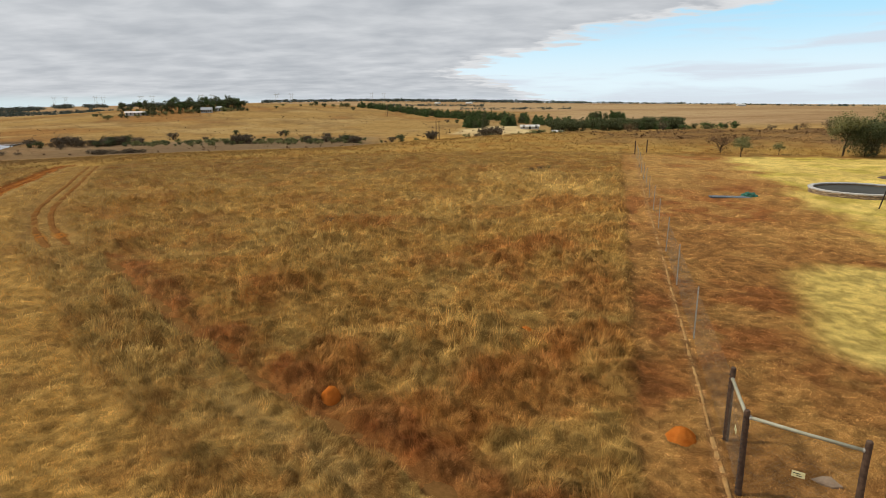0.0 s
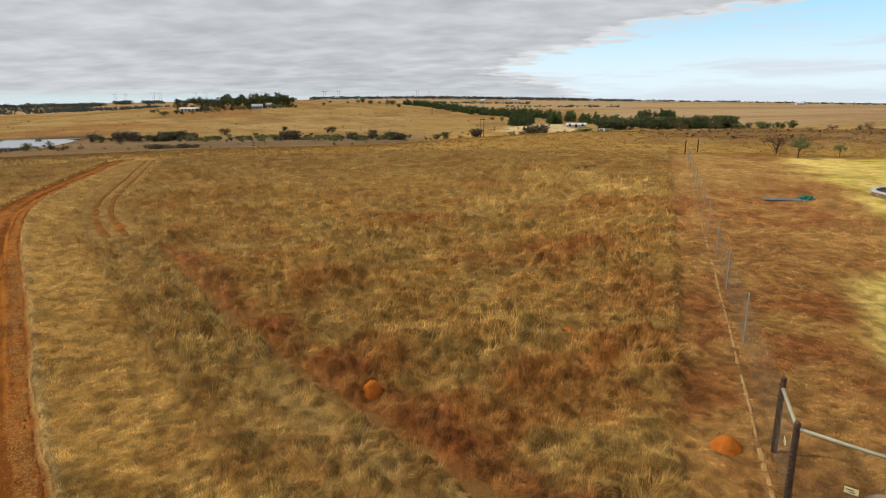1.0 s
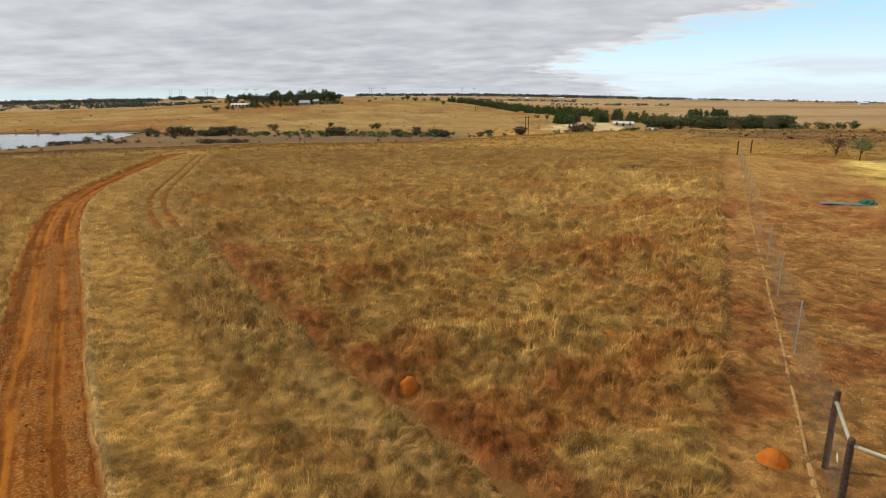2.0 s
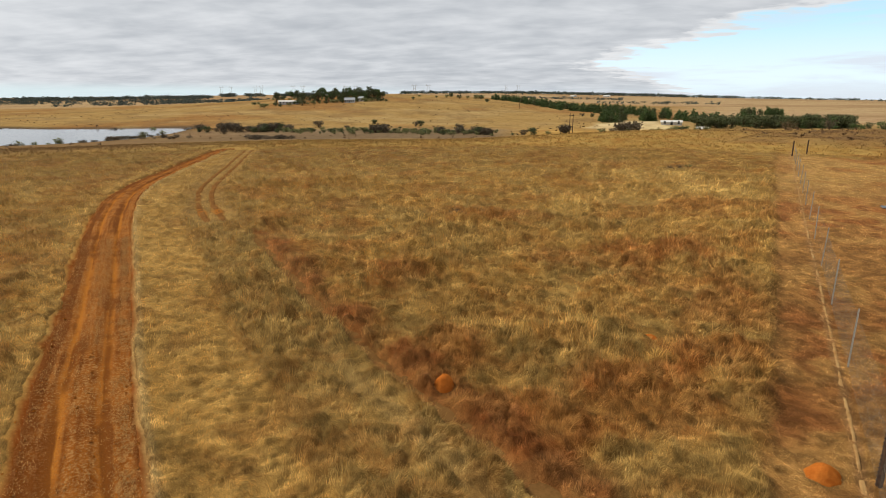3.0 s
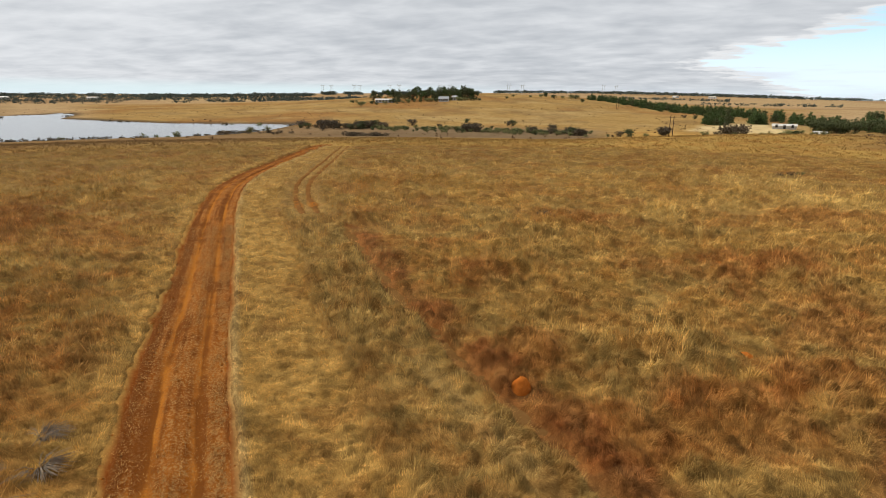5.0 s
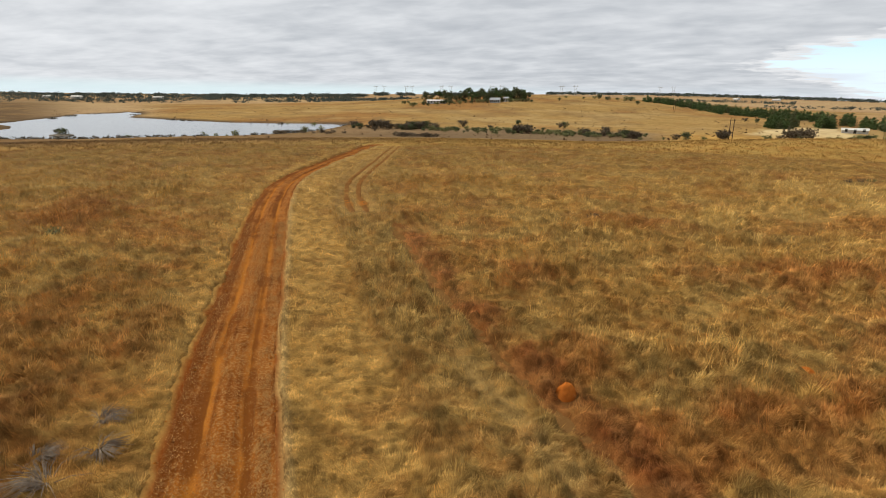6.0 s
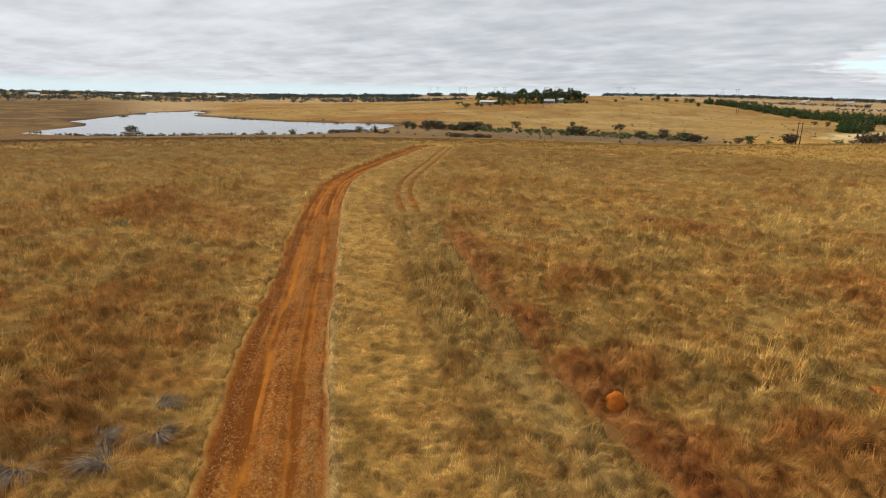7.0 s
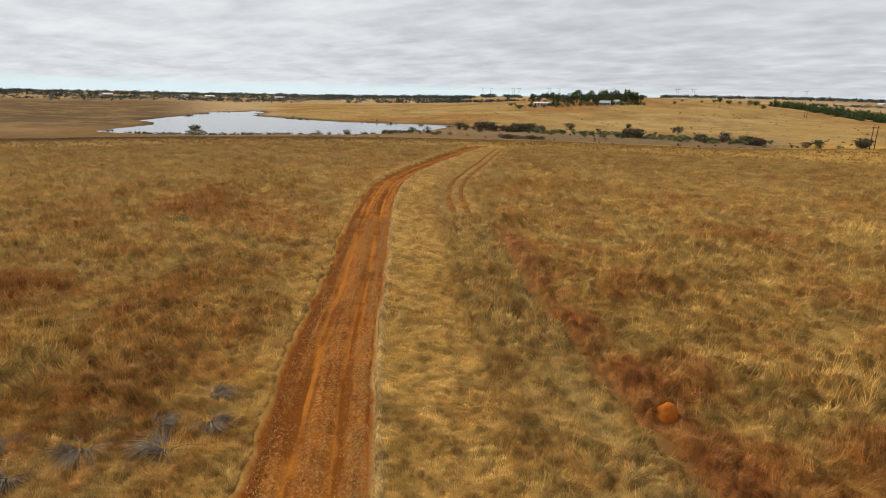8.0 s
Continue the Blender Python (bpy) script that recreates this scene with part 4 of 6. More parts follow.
        size = stem * (0.45 + 0.75 * rng.random(n)) * np.where(stalk, 2.3, 1.0) * stretch
        droop = np.where(stalk, 0.35, 1.0)
        way = np.column_stack([-gx * 0.5 * droop + 0.12 + 1.5 * self.tx[i, j] + rng.normal(0, 0.2, n), -gy * 0.5 * droop - 0.05 + 1.5 * self.ty[i, j] + rng.normal(0, 0.2, n), np.where(stalk, 1.2, 0.75) * np.ones(n)])
        way /= np.linalg.norm(way, axis=1)[:, None]
        face = rng.random(n) * math.pi
        wx, wy = np.cos(face) * width * 0.5, np.sin(face) * width * 0.5
        foot = np.column_stack([x, y, z - 0.015])
        tip = foot + way * size[:, None]
        vs = np.stack([foot + np.column_stack([wx, wy, wx * 0]), foot - np.column_stack([wx, wy, wx * 0]), tip], 1)
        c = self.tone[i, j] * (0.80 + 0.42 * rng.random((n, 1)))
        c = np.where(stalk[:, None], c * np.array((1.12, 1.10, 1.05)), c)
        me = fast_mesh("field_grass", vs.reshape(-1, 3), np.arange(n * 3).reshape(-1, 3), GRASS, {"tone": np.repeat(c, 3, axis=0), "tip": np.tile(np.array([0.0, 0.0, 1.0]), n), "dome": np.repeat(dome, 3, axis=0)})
        tagged(new("field_grass", me), "fine dry winter grass in straw and rust tones", "grass", kind="stuff")


def build_grass():
    rng = np.random.default_rng(7)
    mat = Mat()
    # stretch of the plan, stems a square metre, width of a stem, its stretch
    for r0, r1, density, width, stretch in ((9.2, 20.0, 1150, 0.012, 1.0), (20.0, 36.0, 390, 0.022, 1.1), (36.0, 65.0, 105, 0.038, 1.2), (65.0, 118.0, 24, 0.064, 1.3)):
        mat.stems(rng, r0, r1, density, width, stretch)
    # past the mat, round the camera's foot and behind it: tussocks and fill tufts a square metre, blades in each, width of a blade, mown tufts
    rings = ((112.0, 230.0, 0.5, 7, 0.1, 5, 0.095, 0.0, -41.0, 79.0), (0.3, 9.4, 7.0, 20, 6.0, 6, 0.016, 26.0, -180.0, 180.0), (9.4, 32.0, 2.0, 12, 1.0, 6, 0.035, 5.0, 79.0, 319.0))
    for r0, r1, density, count, fill, few, width, mown, a0, a1 in rings:
        area = math.radians(a1 - a0) / 2 * (r1 ** 2 - r0 ** 2)
        for tussock in (True, False):
            x, y = scatter(rng, int(area * (density if tussock else fill)), r0, r1, a0, a1)
            k = kind_of_ground(x, y)
            keep = (rng.random(len(x)) > k["lane"]) & (rng.random(len(x)) > np.maximum.reduce([k["kept"], k["strip"], k["left_edge"] * 0.75]))
            x, y = x[keep], y[keep]
            tall = (0.24 + 0.2 * smooth(0.35, 0.65, fbm(x, y, 2.0, 101))) * (0.5 + 0.9 * rng.random(len(x)) ** 1.3)
            spread = 0.10 + 0.2 * rng.random(len(x))
            if tussock:
                grass("field_tussocks", "tall dry winter grass in straw and rust tussocks", rng, (x, y), count, tall, width, spread * (1 + r0 / 90), 0.85)
            else:
                grass("undergrass", "thin dry grass between the tussocks", rng, (x, y), few, tall * 0.6, width, spread, 0.5)
        if mown:
            x, y = scatter(rng, int(area * mown), r0, r1, a0, a1)
            k = kind_of_ground(x, y)
            keep = (rng.random(len(x)) > k["lane"] * 0.9) & (rng.random(len(x)) < np.maximum.reduce([k["kept"], k["strip"], k["left_edge"]]))
            x, y = x[keep], y[keep]
            grass("mown_grass", "short mown dry grass and stubble", rng, (x, y), 12, 0.09 * (0.6 + 0.9 * rng.random(len(x))), width * 1.1, 0.05 + 0.09 * rng.random(len(x)), 0.9)


build_grass()


# ---- trees and bushes ----
def leaf_cloud(rng, blobs, n, size, flat=0.0):
    """Many small leaf sprays spread over blobs (x, y, z, rx, ry, rz); denser towards their outsides."""
    w_ = np.array([b[3] * b[4] * b[5] for b in blobs]) ** 0.67
    which = rng.choice(len(blobs), n, p=w_ / w_.sum())
    b = np.array(blobs)[which]
    d = rng.normal(size=(n, 3))
    d /= np.linalg.norm(d, axis=1)[:, None]
    rad = rng.random(n)[:, None] ** 0.45 * (0.8 + 0.35 * rng.random((n, 1)))
    p = b[:, :3] + d * rad * b[:, 3:]
    u = rng.normal(size=(n, 3))
    u /= np.linalg.norm(u, axis=1)[:, None]
    v = np.cross(u, rng.normal(size=(n, 3)))
    v /= np.linalg.norm(v, axis=1)[:, None]
    s = size * (0.6 + 0.8 * rng.random((n, 1)))
    verts = np.stack([p - u * s * 0.5, p + v * s * 0.45, p + u * s * 0.5, p - v * s * 0.35], 1).reshape(-1, 3)
    return verts, np.arange(n * 4).reshape(-1, 4)


def make_tree(name, label, category, height, crown, leaf, seed, n=420, size=0.5, base=0.25, bark=BARK, stems=1, group="", conical=False, limbs=5):
    """A tree at the origin: tapered trunk with limbs, and a crown of leaf sprays in uneven clumps."""
    rng = np.random.default_rng(seed)
    root = thing(name, (0, 0, 0), label, category, group)
    bm = bmesh.new()
    blobs = []
    for st in range(stems):
        lean = rng.normal(0, 0.05 + 0.14 * (stems > 1), 2) * height
        foot = rng.normal(0, 0.06 * crown * (stems > 1), 2)
        top = height * (0.92 if conical else 0.7)
        thick = 0.022 * height + 0.02
        tube(bm, [(foot[0], foot[1], -0.25), (foot[0] + lean[0] * 0.2, foot[1] + lean[1] * 0.2, height * base), (foot[0] + lean[0] * 0.6, foot[1] + lean[1] * 0.6, top * 0.7), (foot[0] + lean[0], foot[1] + lean[1], top)],
             [thick, thick * 0.75, thick * 0.45, thick * 0.12], 6)
        for q in range(limbs):
            a = 2 * math.pi * (q + rng.random()) / limbs
            z0 = height * (base + (0.5 - base) * rng.random())
            reach = crown * 0.5 * (0.5 + 0.4 * rng.random())
            z1 = z0 + (height * 0.85 - z0) * (0.2 if conical else 0.3 + 0.6 * rng.random())
            o = foot + lean * (z0 / height)
            tip = (o[0] + math.cos(a) * reach, o[1] + math.sin(a) * reach, z1)
            tube(bm, [(o[0], o[1], z0), (o[0] + math.cos(a) * reach * 0.5, o[1] + math.sin(a) * reach * 0.5, z0 + (z1 - z0) * 0.6), tip], [thick * 0.4, thick * 0.25, thick * 0.08], 4)
            if not conical:
                s_ = crown * (0.17 + 0.13 * rng.random())
                blobs.append((tip[0], tip[1], tip[2], s_, s_, s_ * 0.8))
        if not conical:
            mid_z = height * (base + 1.0) * 0.5
            for q in range(4):
                s_ = crown * (0.20 + 0.12 * rng.random())
                blobs.append((foot[0] + lean[0] * 0.6 + rng.normal(0, crown * 0.14), foot[1] + lean[1] * 0.6 + rng.normal(0, crown * 0.14), mid_z + height * (1 - base) * ((0.64 if stems > 1 or base < 0.12 else 0.36) * q / 3 - (0.40 if stems > 1 or base < 0.12 else 0.14)), s_, s_, s_ * 0.9))
    if conical:
        steps = 7
        for q in range(steps):
            f = q / (steps - 1)
            s_ = crown * 0.5 * (1.0 - 0.70 * f ** 2.2) * (0.85 + 0.3 * rng.random())
            o = rng.normal(0, crown * 0.07, 2)
            blobs.append((o[0], o[1], height * (base * 0.6 + (0.95 - base * 0.6) * f), s_, s_, height * 0.12))
    part("trunk", bm, bark, root)
    v, f = leaf_cloud(rng, blobs, n, size)
    ob = new("crown", fast_mesh("crown", v, f, leaf))
    ob.parent = root
    return root


def stand(ob, x, y, turn=0.0, scale=1.0, sink=0.0):
    ob.matrix_basis = pose(x, y, zg(x, y) - sink, 0, 0, turn) @ Matrix.Diagonal((scale, scale, scale, 1))
    return ob


def repeat(kinds, spots, rng, lo=0.8, hi=1.2):
    """Stands copies of the kinds at the spots; the first spots take the originals."""
    for i, (x, y) in enumerate(spots):
        k = kinds[i % len(kinds)]
        s = lo + (hi - lo) * rng.random()
        m = pose(x, y, zg(x, y), 0, 0, rng.random() * 360)
        if i < len(kinds):
            k.matrix_basis = m
            k.scale = (s, s, s * (0.9 + 0.2 * rng.random()))
        else:
            c = copy_thing(k, m)
            c.scale = (s, s, s * (0.9 + 0.2 * rng.random()))


def build_pines():
    rng = np.random.default_rng(11)
    kinds = [make_tree("pine_tree", "dark green pine in a plantation on the hillside", "tree", 7.2, 6.4, (PINE, PINE, GUM)[i % 3], 100 + i, 320, 0.9, 0.08, group="pine plantation", conical=True, limbs=2) for i in range(5)]
    spots = []
    belt = spline([polar(*q) for q in ((7.6, 730), (3.5, 640), (0.3, 570), (-4.0, 500), (-8.0, 455), (-12.0, 425), (-16.5, 395), (-21.3, 375))], 4.4)
    side = np.gradient(belt, axis=0)
    side = np.column_stack([side[:, 1], -side[:, 0]]) / np.hypot(*side.T)[:, None]
    for p, s in zip(belt, side):
        for row in range(3):
            o = (row - 1.0) * 8.0 + rng.normal(0, 2.4)
            if rng.random() < 0.9:
                spots.append((p[0] - s[0] * o + rng.normal(0, 1.2), p[1] - s[1] * o + rng.normal(0, 1.2)))
    for i in range(22):                                   # the round clump below the belt
        a, d = rng.random() * 6.28, rng.random() ** 0.5
        x, y = polar(-3.3 + math.cos(a) * d * 1.25, 415 + math.sin(a) * d * 14)
        spots.append((x, y))
    for i in range(12):
        spots.append(polar(-5.6 - 1.4 * rng.random(), 418 + 18 * rng.random()))
    for i in range(26):                                   # the dark grove further out
        spots.append(polar(-13.6 - 3.4 * rng.random(), 610 + 22 * rng.random()))
    repeat(kinds, spots, rng, 0.6, 1.0)
    gums = [make_tree("broadleaf_tree", "rounded dark green tree beside the pines", "tree", 7.6, 8.4, GUM, 120 + i, 420, 0.8, 0.06, group="belt trees", stems=2) for i in range(3)]
    spots = [polar(-9.5 - 12.2 * rng.random(), 366 + 26 * rng.random()) for _ in range(58)]
    repeat(gums, spots, rng, 0.65, 1.05)


def build_farm_grove():
    rng = np.random.default_rng(12)
    gums = [make_tree("gum_tree", "tall dark gum tree round the farmhouse", "tree", 13.0, 9.0, (GUM, PINE, GUM)[i], 200 + i, 700, 0.9, 0.08, group="farmyard trees") for i in range(3)]
    firs = [make_tree("conifer", "dark conifer round the farmhouse", "tree", 12.5, 6.0, PINE, 220 + i, 380, 1.0, 0.08, group="farmyard trees", conical=True) for i in range(2)]
    spots = [polar(az, r) for az, r in ((22.6, 625), (21.9, 640), (21.2, 632), (20.6, 640), (20.0, 628), (19.5, 634), (23.4, 640), (24.2, 650), (24.9, 640), (23.0, 655), (21.5, 655), (20.3, 655),
                                        (25.3, 630), (18.9, 620), (18.5, 616), (22.0, 622), (21.4, 618), (20.8, 626), (19.8, 620), (23.9, 628), (24.6, 632), (23.2, 622), (22.7, 640), (25.0, 622), (26.3, 640), (26.9, 650), (27.7, 640), (28.3, 632), (25.9, 645), (19.3, 618), (22.4, 612), (23.6, 615), (24.5, 618), (25.8, 610), (19.2, 648))]
    repeat(gums, spots, rng, 0.65, 1.1)
    spots = [polar(az, r) for az, r in ((21.0, 620), (20.4, 622), (19.9, 640), (22.2, 645), (19.0, 655), (18.8, 628), (21.7, 630), (20.1, 612))]
    repeat(firs, spots, rng, 0.75, 1.15)
    bush = [make_tree("garden_shrub", "low dark shrub beside the farm buildings", "shrub", 5.0, 6.5, (GUM, OLIVE)[i], 240 + i, 260, 0.9, 0.1, group="farm shrubs", stems=2) for i in range(2)]
    spots = [polar(az, r) for az, r in ((28.4, 600), (29.3, 596), (30.2, 640), (29.9, 640), (26.7, 612), (27.2, 590), (28.0, 584), (29.5, 580), (26.0, 590), (25.0, 598), (23.8, 600), (22.8, 604),
                                        (18.2, 606), (24.4, 606), (20.9, 610), (19.6, 606), (19.0, 608), (23.2, 606), (22.3, 602), (25.5, 600), (18.7, 610), (20.2, 604), (26.4, 604), (30.4, 642), (15.6, 640), (12.4, 700), (11.2, 690), (9.6, 690), (9.2, 700), (9.0, 715), (13.4, 690), (10.4, 700), (12.0, 720), (15.0, 690), (8.6, 640))]
    repeat(bush, spots, rng, 0.45, 1.0)


def build_valley_bushes():
    rng = np.random.default_rng(13)
    thorn = [make_tree("thorn_bush", "dark leafless thorn bush on the valley floor", "bush", 5.2, 7.0, (THORN, THORN, GUM)[i], 300 + i, 330, 0.75, 0.08, group="valley bushes", stems=3) for i in range(3)]
    spots = []
    for az0, az1, count, r0 in ((35.3, 32.8, 7, 338), (32.6, 28.6, 26, 338), (19.9, 18.2, 8, 318), (10.6, 8.0, 12, 300), (28.6, 27.2, 4, 345), (1.6, 0.4, 3, 300), (-3.2, -5.2, 5, 268), (13.5, 11.0, 5, 305)):
        for i in range(count):
            spots.append(polar(az0 + (az1 - az0) * rng.random(), r0 + rng.normal(0, 7)))
    spots += [polar(24.6, 366), polar(19.3, 392), polar(22.0, 350), polar(15.4, 372), polar(14.9, 374), polar(11.2, 340), polar(4.9, 290), polar(4.2, 292), polar(1.0, 300), polar(-0.4, 470), polar(-1.3, 455)]
    repeat(thorn, spots, rng, 0.4, 0.95)
    low = [make_tree("scrub", "low olive-green scrub along the stream", "bush", 2.6, 3.6, (OLIVE, GUM, OLIVE)[i], 320 + i, 170, 0.55, 0.1, group="stream scrub", stems=2) for i in range(3)]
    spots = []
    for i in range(170):
        az = 28.5 - 21.0 * rng.random()
        spots.append(polar(az, 326 - (27.5 - az) * 1.2 + rng.normal(0, 11)))
    for i in range(14):
        spots.append(polar(-2.0 - 7.5 * rng.random(), 262 + 10 * rng.random()))
    spots += [polar(6.0, 285), polar(2.6, 288), polar(-10.5, 270), polar(-9.2, 262), polar(-8.6, 258), polar(-11.3, 262), polar(-8.9, 350), polar(-9.6, 352), polar(-9.3, 345)]
    repeat(low, spots, rng, 0.35, 0.9)
    # reeds and dark shrubs where the dam narrows and along its near shore
    reed = [make_tree("reed_clump", "dry dark reeds at the water's edge", "reeds", 1.7, 3.4, (REED, THORN)[i], 340 + i, 150, 0.45, 0.05, group="reeds", stems=3) for i in range(2)]
    spots = []
    for i in range(46):
        az = 31.0 - 4.0 * rng.random()
        spots.append(polar(az, 268 + rng.normal(0, 2.0)) if i < 22 else polar(36 + 8.5 * rng.random(), 292 + rng.normal(0, 4)))
    repeat(reed, spots, rng, 0.5, 1.1)
    shore = [make_tree("shore_bush", "grey-green bush standing at the dam's edge", "bush", 4.4, 4.6, (OLIVE, THORN)[i], 350 + i, 260, 0.5, 0.06, group="dam bushes", stems=3) for i in range(2)]
    spots = [polar(az, r) for az, r in ((47.6, 286), (50.4, 287), (48.6, 287), (51.2, 286), (46.6, 286), (45.8, 288), (46.0, 287), (55.3, 283), (54.6, 283), (53.9, 284), (39.6, 296), (39.0, 300), (38.2, 306),
                                        (44.0, 405), (43.4, 405), (41.8, 400), (41.2, 398), (40.6, 400), (38.9, 392))]
    repeat(shore, spots, rng, 0.35, 0.95)


def build_island():
    x, y = polar(59.4, 300)
    bm = bmesh.new()
    bmesh.ops.create_icosphere(bm, subdivisions=3, radius=1.0)
    for v in bm.verts:
        n_ = noise.noise(v.co * 2.3)
        v.co = Vector((v.co.x * 5.2 * (1 + 0.2 * n_), v.co.y * 4.2 * (1 + 0.2 * n_), v.co.z * 0.75 * (1 + 0.4 * n_)))
    me = bpy.data.meshes.new("islet")
    bm.to_mesh(me)
    bm.free()
    me.materials.append(worn("islet_soil", (0.10, 0.075, 0.05), (0.16, 0.12, 0.07), 0.8))
    ob = new("islet", me)
    ob.location = (x, y, WATER_Z)
    tagged(ob, "low earth islet rising out of the dam", "island", kind="structure")
    rng = np.random.default_rng(14)
    for dx, dy, s, leaf, nm in ((-1.0, 0.3, 1.0, GUM, 361), (1.6, 0.6, 0.9, GUM, 362), (-2.6, -0.5, 0.75, THORN, 363), (0.4, -1.2, 0.7, OLIVE, 364)):
        t = make_tree("islet_bush", "bushy tree growing on the islet in the dam", "bush", 4.6, 4.4, leaf, nm, 300, 0.5, 0.06, group="islet bushes", stems=3)
        t.matrix_basis = pose(x + dx, y + dy, WATER_Z + 0.45, 0, 0, rng.random() * 360)
        t.scale = (s * 0.8, s * 0.8, s * 0.66)


def build_lawn_trees():
    specs = (("lawn_tree", "young bare-twigged tree at the lawn's edge", 49.4, 105.0, 3.9, 4.2, RUST, 401, 2, 1500, 0.15, 0.12),
             ("lawn_tree", "small green tree with a clean stem at the lawn's edge", 49.7, 98.0, 3.5, 2.9, OLIVE, 402, 1, 1300, 0.15, 0.34),
             ("lawn_tree", "thin young tree standing behind the lawn", 56.0, 110.0, 2.9, 2.3, OLIVE, 403, 1, 700, 0.14, 0.30),
             ("lawn_tree", "small leaning tree on the yellow lawn", 56.2, 98.2, 2.5, 2.0, OLIVE, 404, 1, 700, 0.13, 0.32),
             ("shade_tree", "tall open-crowned tree on the lawn", 65.3, 95.9, 7.5, 5.6, OLIVE, 405, 1, 5200, 0.20, 0.24),
             ("shade_tree", "broad dark bushy tree on the lawn", 69.6, 95.6, 6.0, 7.2, GUM, 406, 2, 9000, 0.22, 0.08),
             ("shade_tree", "light green tree behind the dark one", 73.5, 99.5, 8.4, 4.6, OLIVE, 407, 1, 1500, 0.20, 0.30))
    for name, label, x, y, h, c, leaf, seed, stems, n, size, base in specs:
        stand(make_tree(name, label, "tree", h, c, leaf, seed, n, size, base, stems=stems, group="lawn trees", limbs=7), x, y, seed * 37 % 360)
    # round dark trees past the bank, and the scattered bush on it
    rng = np.random.default_rng(15)
    kinds = [make_tree("round_tree", "small round dark green tree out on the plain", "tree", 4.6, 4.6, (GUM, PINE)[i], 420 + i, 300, 0.55, 0.1, group="plain trees", stems=2) for i in range(2)]
    repeat(kinds, [polar(az, r) for az, r in ((-21.9, 352), (-22.5, 345), (-22.9, 350), (-23.9, 338), (-24.4, 345), (-24.9, 332), (-25.5, 336), (-26.0, 345), (-26.3, 350), (-22.1, 322), (-24.0, 322))], rng, 0.6, 1.0)
    kinds = [make_tree("bank_bush", "rust-brown leafless bush on the rough bank", "bush", 4.2, 5.6, (RUST, THORN)[i], 430 + i, 420, 0.35, 0.08, group="bank bushes", stems=3) for i in range(2)]
    repeat(kinds, [polar(az, r) for az, r in ((-27.5, 232), (-30.9, 226), (-31.5, 228), (-33.2, 222), (-35.0, 220), (-29.0, 236), (-36.5, 210), (-20.4, 236), (-17.5, 228))], rng, 0.35, 0.9)


def far_woods():
    """Tree belts out on the plains and along the skyline, too far to tell apart."""
    rng = np.random.default_rng(16)
    belts = ((77, 46, 2500, 140, 10, 560), (77, 45, 2150, 60, 8, 420), (77, 47, 1850, 60, 7, 320), (70, 48, 1600, 50, 6, 200), (48, 34, 2300, 120, 11, 420), (38, 29, 1500, 60, 8, 160), (33, 24, 2600, 80, 13, 240), (24, 6, 3000, 110, 12, 420), (6, -13, 3000, 100, 13, 420),
             (5, -4, 2000, 60, 7, 90), (-9, -22, 3200, 60, 10, 180), (-22, -36, 3000, 40, 9, 120), (70, 52, 1450, 50, 6, 90), (77, 50, 1300, 90, 5, 200), (48, 35, 1750, 120, 7, 160), (-2, -12, 1500, 40, 7, 40), (32.5, 30.5, 800, 6, 6, 6), (46, 36, 1250, 30, 7, 70))
    verts, faces, n0 = [], [], 0
    for az0, az1, r0, deep, h, count in belts:
        clump = rng.random(count)
        az = az0 + (az1 - az0) * np.clip(clump + 0.015 * rng.normal(size=count), 0, 1)
        r = r0 + rng.normal(0, deep, count)
        keep = fbm(az * 10, az * 0 + r0, 22.0, 7) > 0.30
        for a_, r_ in zip(az[keep], r[keep]):
            x, y = polar(a_, r_)
            z = zg(x, y)
            hh = h * (0.6 + 0.7 * rng.random())
            wd = hh * (0.7 + 0.9 * rng.random())
            blobs = [(x + rng.normal(0, wd * 0.4), y + rng.normal(0, wd * 0.4), z + hh * (0.35 + 0.3 * rng.random()), wd * 0.5, wd * 0.5, hh * 0.42) for _ in range(3)]
            v, f = leaf_cloud(rng, blobs, 26, hh * 0.34)
            verts.append(v)
            faces.append(f + n0)
            n0 += len(v)
    me = fast_mesh("far_woods", np.vstack(verts), np.vstack(faces), HAZED_WOOD)
    tagged(new("far_woods", me), "distant belts of dark trees along the skyline", "woods", kind="stuff")


def hill_tufts():
    """Dark tufts and low scrub dotted over the hill and the valley floor."""
    rng = np.random.default_rng(17)
    x, y = scatter(rng, 4500, 240.0, 780.0, -8.0, 60.0)
    more = [scatter(rng, 420, 150.0, 245.0, -42.0, -14.0)]
    keep = np.concatenate([fbm(x, y, 40.0, 111) + 0.25 * rng.random(len(x)) > 0.62] + [rng.random(len(q[0])) < 0.75 for q in more])
    x, y = np.concatenate([x] + [q[0] for q in more]), np.concatenate([y] + [q[1] for q in more])
    keep &= lake_depth(x, y) < -6
    x, y = x[keep], y[keep]
    z = ground_z(x, y)
    verts, faces, n0 = [], [], 0
    for px, py, pz in zip(x, y, z):
        s = 0.25 + 0.75 * rng.random() ** 3
        v, f = leaf_cloud(rng, [(px, py, pz + s * 0.4, s, s, s * 0.6)], 5, s * 0.9)
        verts.append(v)
        faces.append(f + n0)
        n0 += len(v)
    me = fast_mesh("hill_scrub", np.vstack(verts), np.vstack(faces), RUST)
    tagged(new("hill_scrub", me), "small dark tufts dotted over the dry hillside", "scrub", kind="stuff")


hill_tufts()


